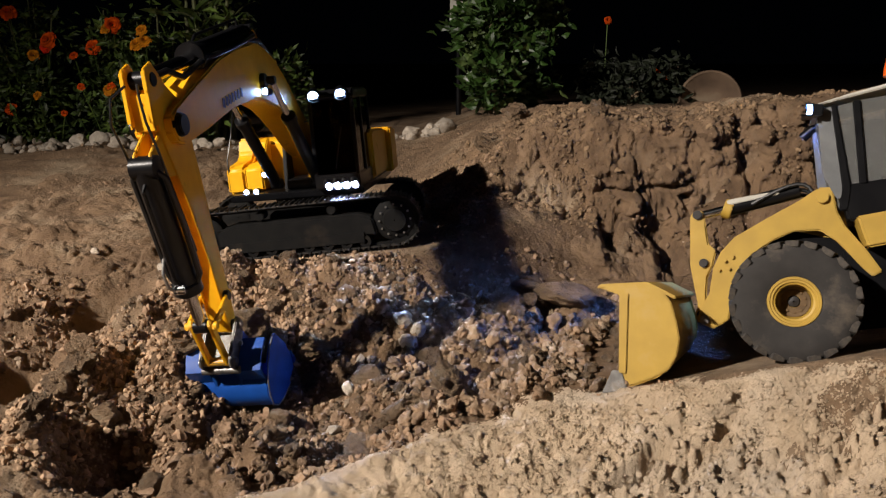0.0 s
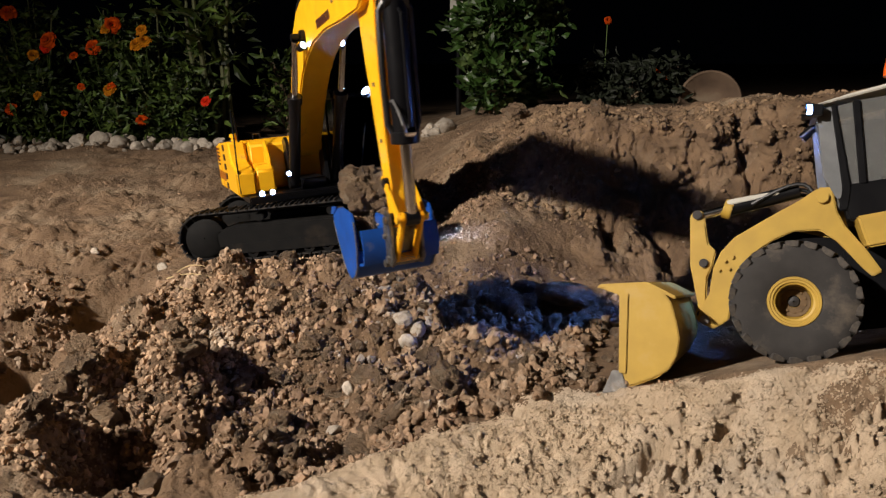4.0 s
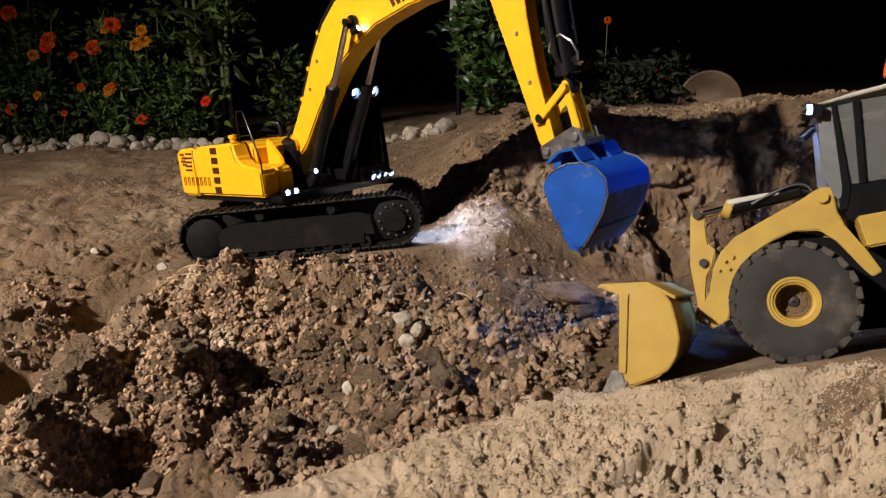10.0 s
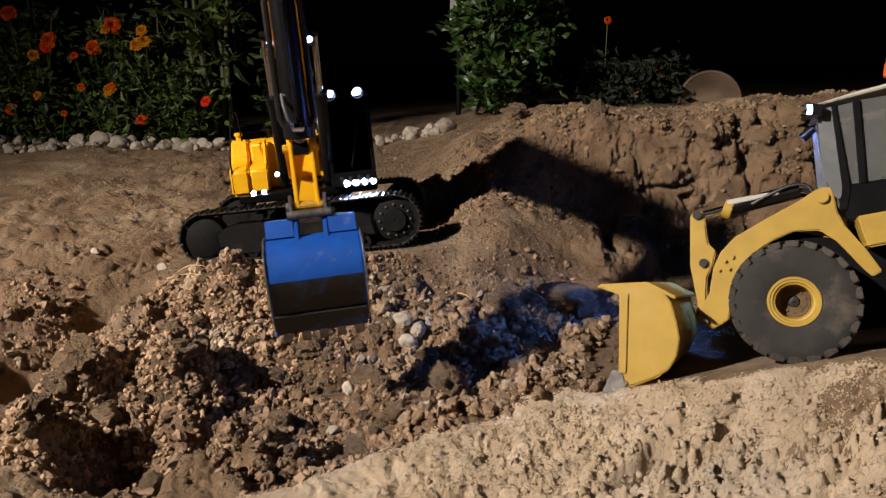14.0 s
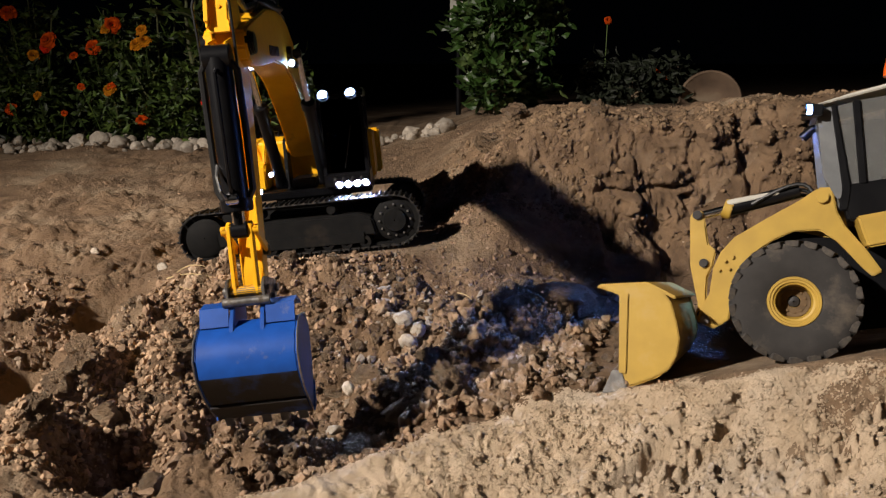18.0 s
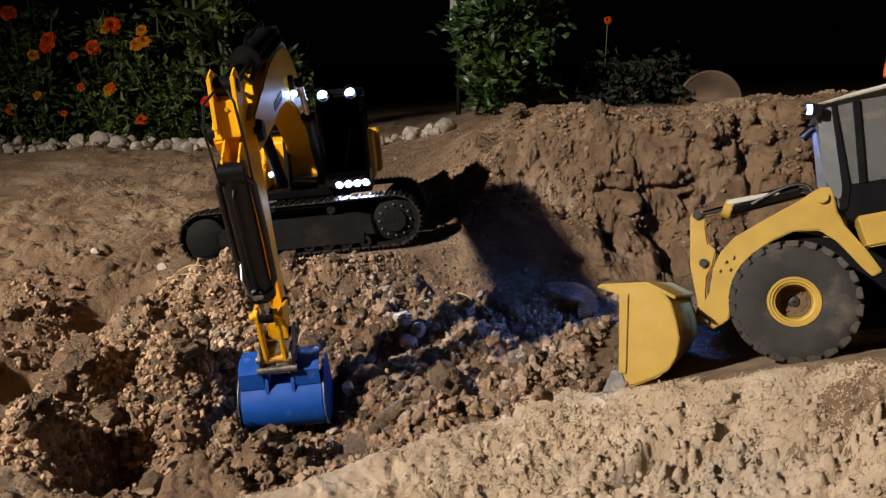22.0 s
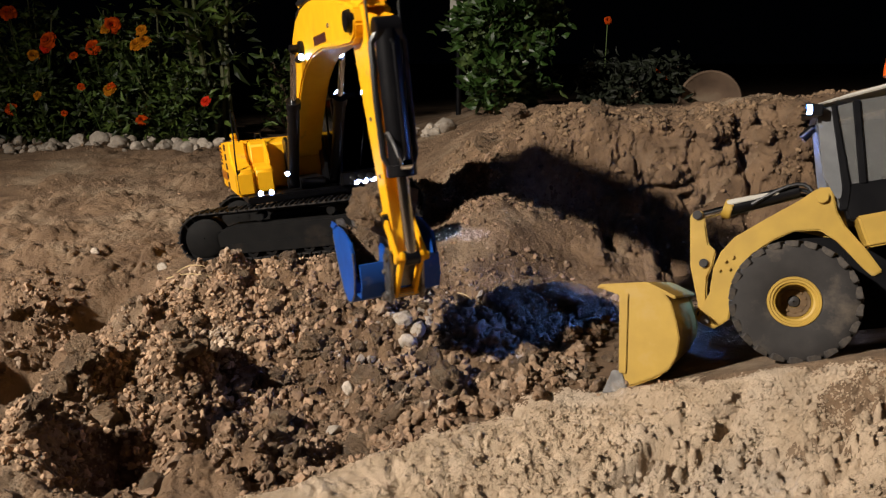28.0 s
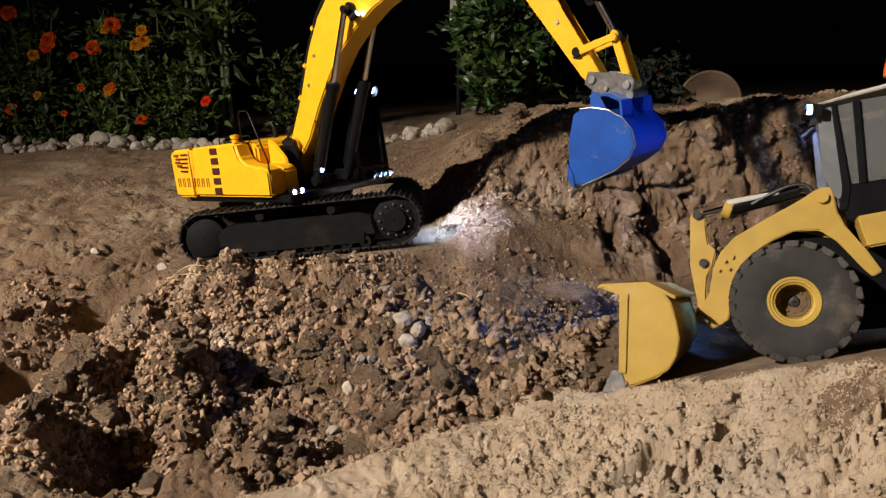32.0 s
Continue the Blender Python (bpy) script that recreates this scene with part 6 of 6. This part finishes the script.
# ---------- motions ----------
SWING = [(0, -95.3), (1, -95), (2, -94.6), (2.5, -89.1), (3, -82.8), (3.5, -75.1), (4.5, -60.5), (5.5, -49), (6, -44.2), (6.5, -42.2), (7, -42.4), (8.5, -42.5), (10, -42.4), (11, -42.7), (11.5, -44.4), (12, -50.7), (12.5, -56.3), (13, -62.8), (13.5, -73), (14, -79.5), (14.5, -82.8), (15.5, -86.0), (16.5, -86.5), (17, -86.9), (17.5, -85.8), (18, -86.4), (20, -86.5), (23, -86.4), (25.5, -85.9), (26.5, -83.5), (27.5, -75.9), (28, -69.2), (28.5, -61.8), (29, -54.4), (29.5, -48.7), (30, -43.1), (30.5, -37.5), (31, -36.3), (31.5, -36.5), (32, -36.6)]
LIFT = [(0, 6.6), (0.5, 5.9), (1, 5.6), (1.5, 8.4), (2, 11.9), (2.5, 15.2), (3, 18.7), (3.5, 21.8), (4.5, 20.2), (5.5, 19.4), (6, 22.3), (6.5, 25.7), (7, 26), (7.5, 26), (8, 25.9), (8.5, 25.5), (9, 25.1), (9.5, 25.3), (10, 26.9), (10.5, 27.7), (11, 30.3), (11.5, 34.3), (12, 38.7), (12.5, 40.6), (13, 38), (13.5, 28.8), (14, 23.4), (14.5, 23), (15.5, 14.7), (16.5, 8.6), (17, 9.7), (17.5, 12.9), (18, 15.2), (18.5, 11.4), (19, 8.5), (19.5, 8), (20, 7.9), (20.5, 7.8), (21, 6.5), (21.5, 5.4), (22, 5.1), (22.5, 5), (23, 4.8), (23.5, 4.4), (24, 3.8), (25, 3.1), (25.5, 3.4), (26.5, 8.9), (27.5, 15), (28, 16.9), (28.5, 20.4), (29, 22.6), (29.5, 23.3), (30, 22.9), (30.5, 25.7), (31, 29.4), (31.5, 31.8), (32, 34.1)]
CROWD = [(0, -108), (0.5, -110.2), (1, -113.1), (1.5, -112.4), (2, -111.3), (2.5, -107.3), (3, -101.4), (3.5, -92.9), (4.5, -82.1), (5.5, -72.9), (6, -62.2), (6.5, -60.8), (7, -65.3), (7.5, -69.9), (8, -70), (8.5, -74.6), (9, -78.1), (9.5, -79.6), (10, -77.8), (10.5, -76.2), (11, -74.6), (11.5, -72.3), (12, -72.8), (12.5, -80.1), (13, -93.6), (13.5, -97.5), (14, -88.3), (14.5, -77.1), (15.5, -92.9), (16.5, -100.9), (17, -97.2), (17.5, -89.9), (18, -82.2), (18.5, -80.1), (19, -85.1), (19.5, -93.5), (20, -98.9), (20.5, -103.3), (21, -106.9), (21.5, -108.3), (22, -107.7), (22.5, -106.6), (23, -104.6), (23.5, -105.7), (24, -105.8), (25, -107.5), (25.5, -112.4), (26.5, -100.1), (27.5, -83.9), (28, -81.6), (28.5, -79.6), (29, -70.9), (29.5, -66.6), (30, -66.4), (30.5, -62.7), (31, -59.3), (31.5, -62), (32, -61.3)]
CURL = [(0, -136), (0.5, -144.7), (1, -156.3), (1.5, -168), (2, -178), (2.5, -183), (3.5, -185), (4.5, -170), (5.5, -143.6), (6, -131.8), (6.5, -117.5), (7, -110.8), (7.5, -103.5), (8, -94.5), (8.5, -89.6), (9, -85.5), (9.5, -76), (10, -64), (10.5, -51.7), (11, -42.8), (11.5, -41.2), (12, -44.4), (12.5, -50.6), (13, -58), (14, -67), (14.5, -68), (15.5, -53), (16.5, -44), (17, -49), (17.5, -65.6), (18, -72.6), (18.5, -74.2), (19, -76.5), (19.5, -80), (20, -84.9), (21, -95), (22, -108), (23, -119), (24, -140.2), (25, -160.5), (25.5, -173), (26.5, -190), (27.5, -198), (28, -190), (28.5, -173.5), (29, -164), (29.5, -153), (30, -135.5), (30.5, -125), (31, -109), (31.5, -108), (32, -98)]


def at(keys, t):
    """Smooth value between keys."""
    if t <= keys[0][0]:
        return keys[0][1]
    for i in range(len(keys) - 1):
        (t0, a), (t1, b) = keys[i], keys[i + 1]
        if t <= t1:
            def slope(k):
                if k <= 0 or k >= len(keys) - 1:
                    return 0.0
                return (keys[k + 1][1] - keys[k - 1][1]) / (keys[k + 1][0] - keys[k - 1][0])
            h, f = t1 - t0, (t - t0) / (t1 - t0)
            return (2 * f ** 3 - 3 * f ** 2 + 1) * a + (f ** 3 - 2 * f ** 2 + f) * h * slope(i) + (3 * f ** 2 - 2 * f ** 3) * b + (f ** 3 - f ** 2) * h * slope(i + 1)
    return keys[-1][1]


def off(p, v, deg):
    c, s = math.cos(radians(deg)), math.sin(radians(deg))
    return (p[0] + v[0] * c - v[1] * s, p[1] + v[0] * s + v[1] * c)


def joint(p, deg, y=0.0):
    return pose(p[0], y, p[1], 0, -deg, 0)


def stance(t):
    """All poses of the excavator's moving parts in its own space."""
    sw, bo, ar, cu = (at(k, t) for k in (SWING, LIFT, CROWD, CURL))
    H = pose(0, 0, 0, 0, 0, sw)
    tip = off(FOOT, (BOOM, 0), bo)
    pin = off(tip, (ARM, 0), ar)
    ear = off(pin, EAR, cu)
    link = off(tip, LINK_PIN, ar)
    d = max(math.dist(link, ear), 1e-4)
    r0, r1 = 0.050, 0.058
    a = max(min((r0 * r0 - r1 * r1 + d * d) / (2 * d), r0), -r0)
    hgt = math.sqrt(max(r0 * r0 - a * a, 0))
    ux, uz = (ear[0] - link[0]) / d, (ear[1] - link[1]) / d
    knee = (link[0] + a * ux - hgt * uz, link[1] + a * uz + hgt * ux)
    ang = lambda p, q: math.degrees(math.atan2(q[1] - p[1], q[0] - p[0]))
    res = {"house": H, "boom": H @ joint(FOOT, bo), "arm": H @ joint(tip, ar), "bucket": H @ joint(pin, cu), "side": H @ joint(link, ang(link, knee)), "push": H @ joint(knee, ang(knee, ear))}
    for key, p, q in ((("boom_cylinder", -0.034), (0.060, 0.108), off(FOOT, LIFT_PIN, bo)), (("boom_cylinder", 0.034), (0.060, 0.108), off(FOOT, LIFT_PIN, bo)), (("arm_cylinder", 0.0), off(FOOT, (0.231, 0.135), bo), off(tip, FORK, ar)), (("bucket_cylinder", 0.0), off(tip, (0.022, 0.052), ar), knee)):
        res[key] = (H @ joint(p, ang(p, q), key[1]), H @ joint(q, ang(p, q), key[1]))
    return res


def motions():
    steps = [0.25 * k for k in range(129)]
    all_ = [(t, stance(t)) for t in steps]
    for ob, key in ((house, "house"), (boom, "boom"), (arm, "arm"), (bucket, "bucket"), (side_link, "side"), (push_link, "push")):
        walk(ob, [(t, s[key]) for t, s in all_])
    for key in barrels:
        walk(barrels[key], [(t, s[key][0]) for t, s in all_])
        walk(rods[key], [(t, s[key][1]) for t, s in all_])
    place = pose(-0.2146, 1.2527, 0.0, -1.8, -5.23, -0.08)
    for ob, load, (u, y, w), spin, s, lie, end, late in LOADS:
        turn = Euler([radians(a) for a in spin]).to_matrix().to_4x4()
        scoop_t, drop_t = (0.75, 5.7 + late) if load == 0 else (25.0, 30.2 + late)
        low = Matrix.Translation((*lie, float(soil_z(*lie)) - 0.62 * s)) @ turn
        if load == 0:
            rows = [(0.0, place @ stance(0.0)["bucket"] @ Matrix.Translation((u, y, w)) @ turn)]
            t = 0.25
        else:
            rows = [(0.0, low), (scoop_t, low)]
            t = scoop_t + 0.5
        while t < drop_t:
            rows.append((t, place @ stance(t)["bucket"] @ Matrix.Translation((u, y, w)) @ turn))
            t += 0.25
        rel = place @ stance(drop_t)["bucket"] @ Matrix.Translation((u, y, w)) @ turn
        if drop_t - rows[-1][0] > 0.05:
            rows.append((drop_t, rel))
        a = rel.translation
        zf = float(soil_z(*end)) + (0.05 if s > 0.025 else 0.15) * s
        for f in (0.35, 0.7, 1.0):
            p = (a.x + (end[0] - a.x) * f * 0.9, a.y + (end[1] - a.y) * f * 0.9, a.z + (zf - a.z) * f * f)
            if f == 1.0:
                p = (*end, zf)
            rows.append((drop_t + (0.45 if s == 0.05 else 0.30) * f, Matrix.Translation(p) @ turn @ pose(0, 0, 0, 70 * f, 30 * f, 0)))
        if rows[-1][0] < 31.9:
            rows.append((32.0, rows[-1][1]))
        walk(ob, rows)


motions()
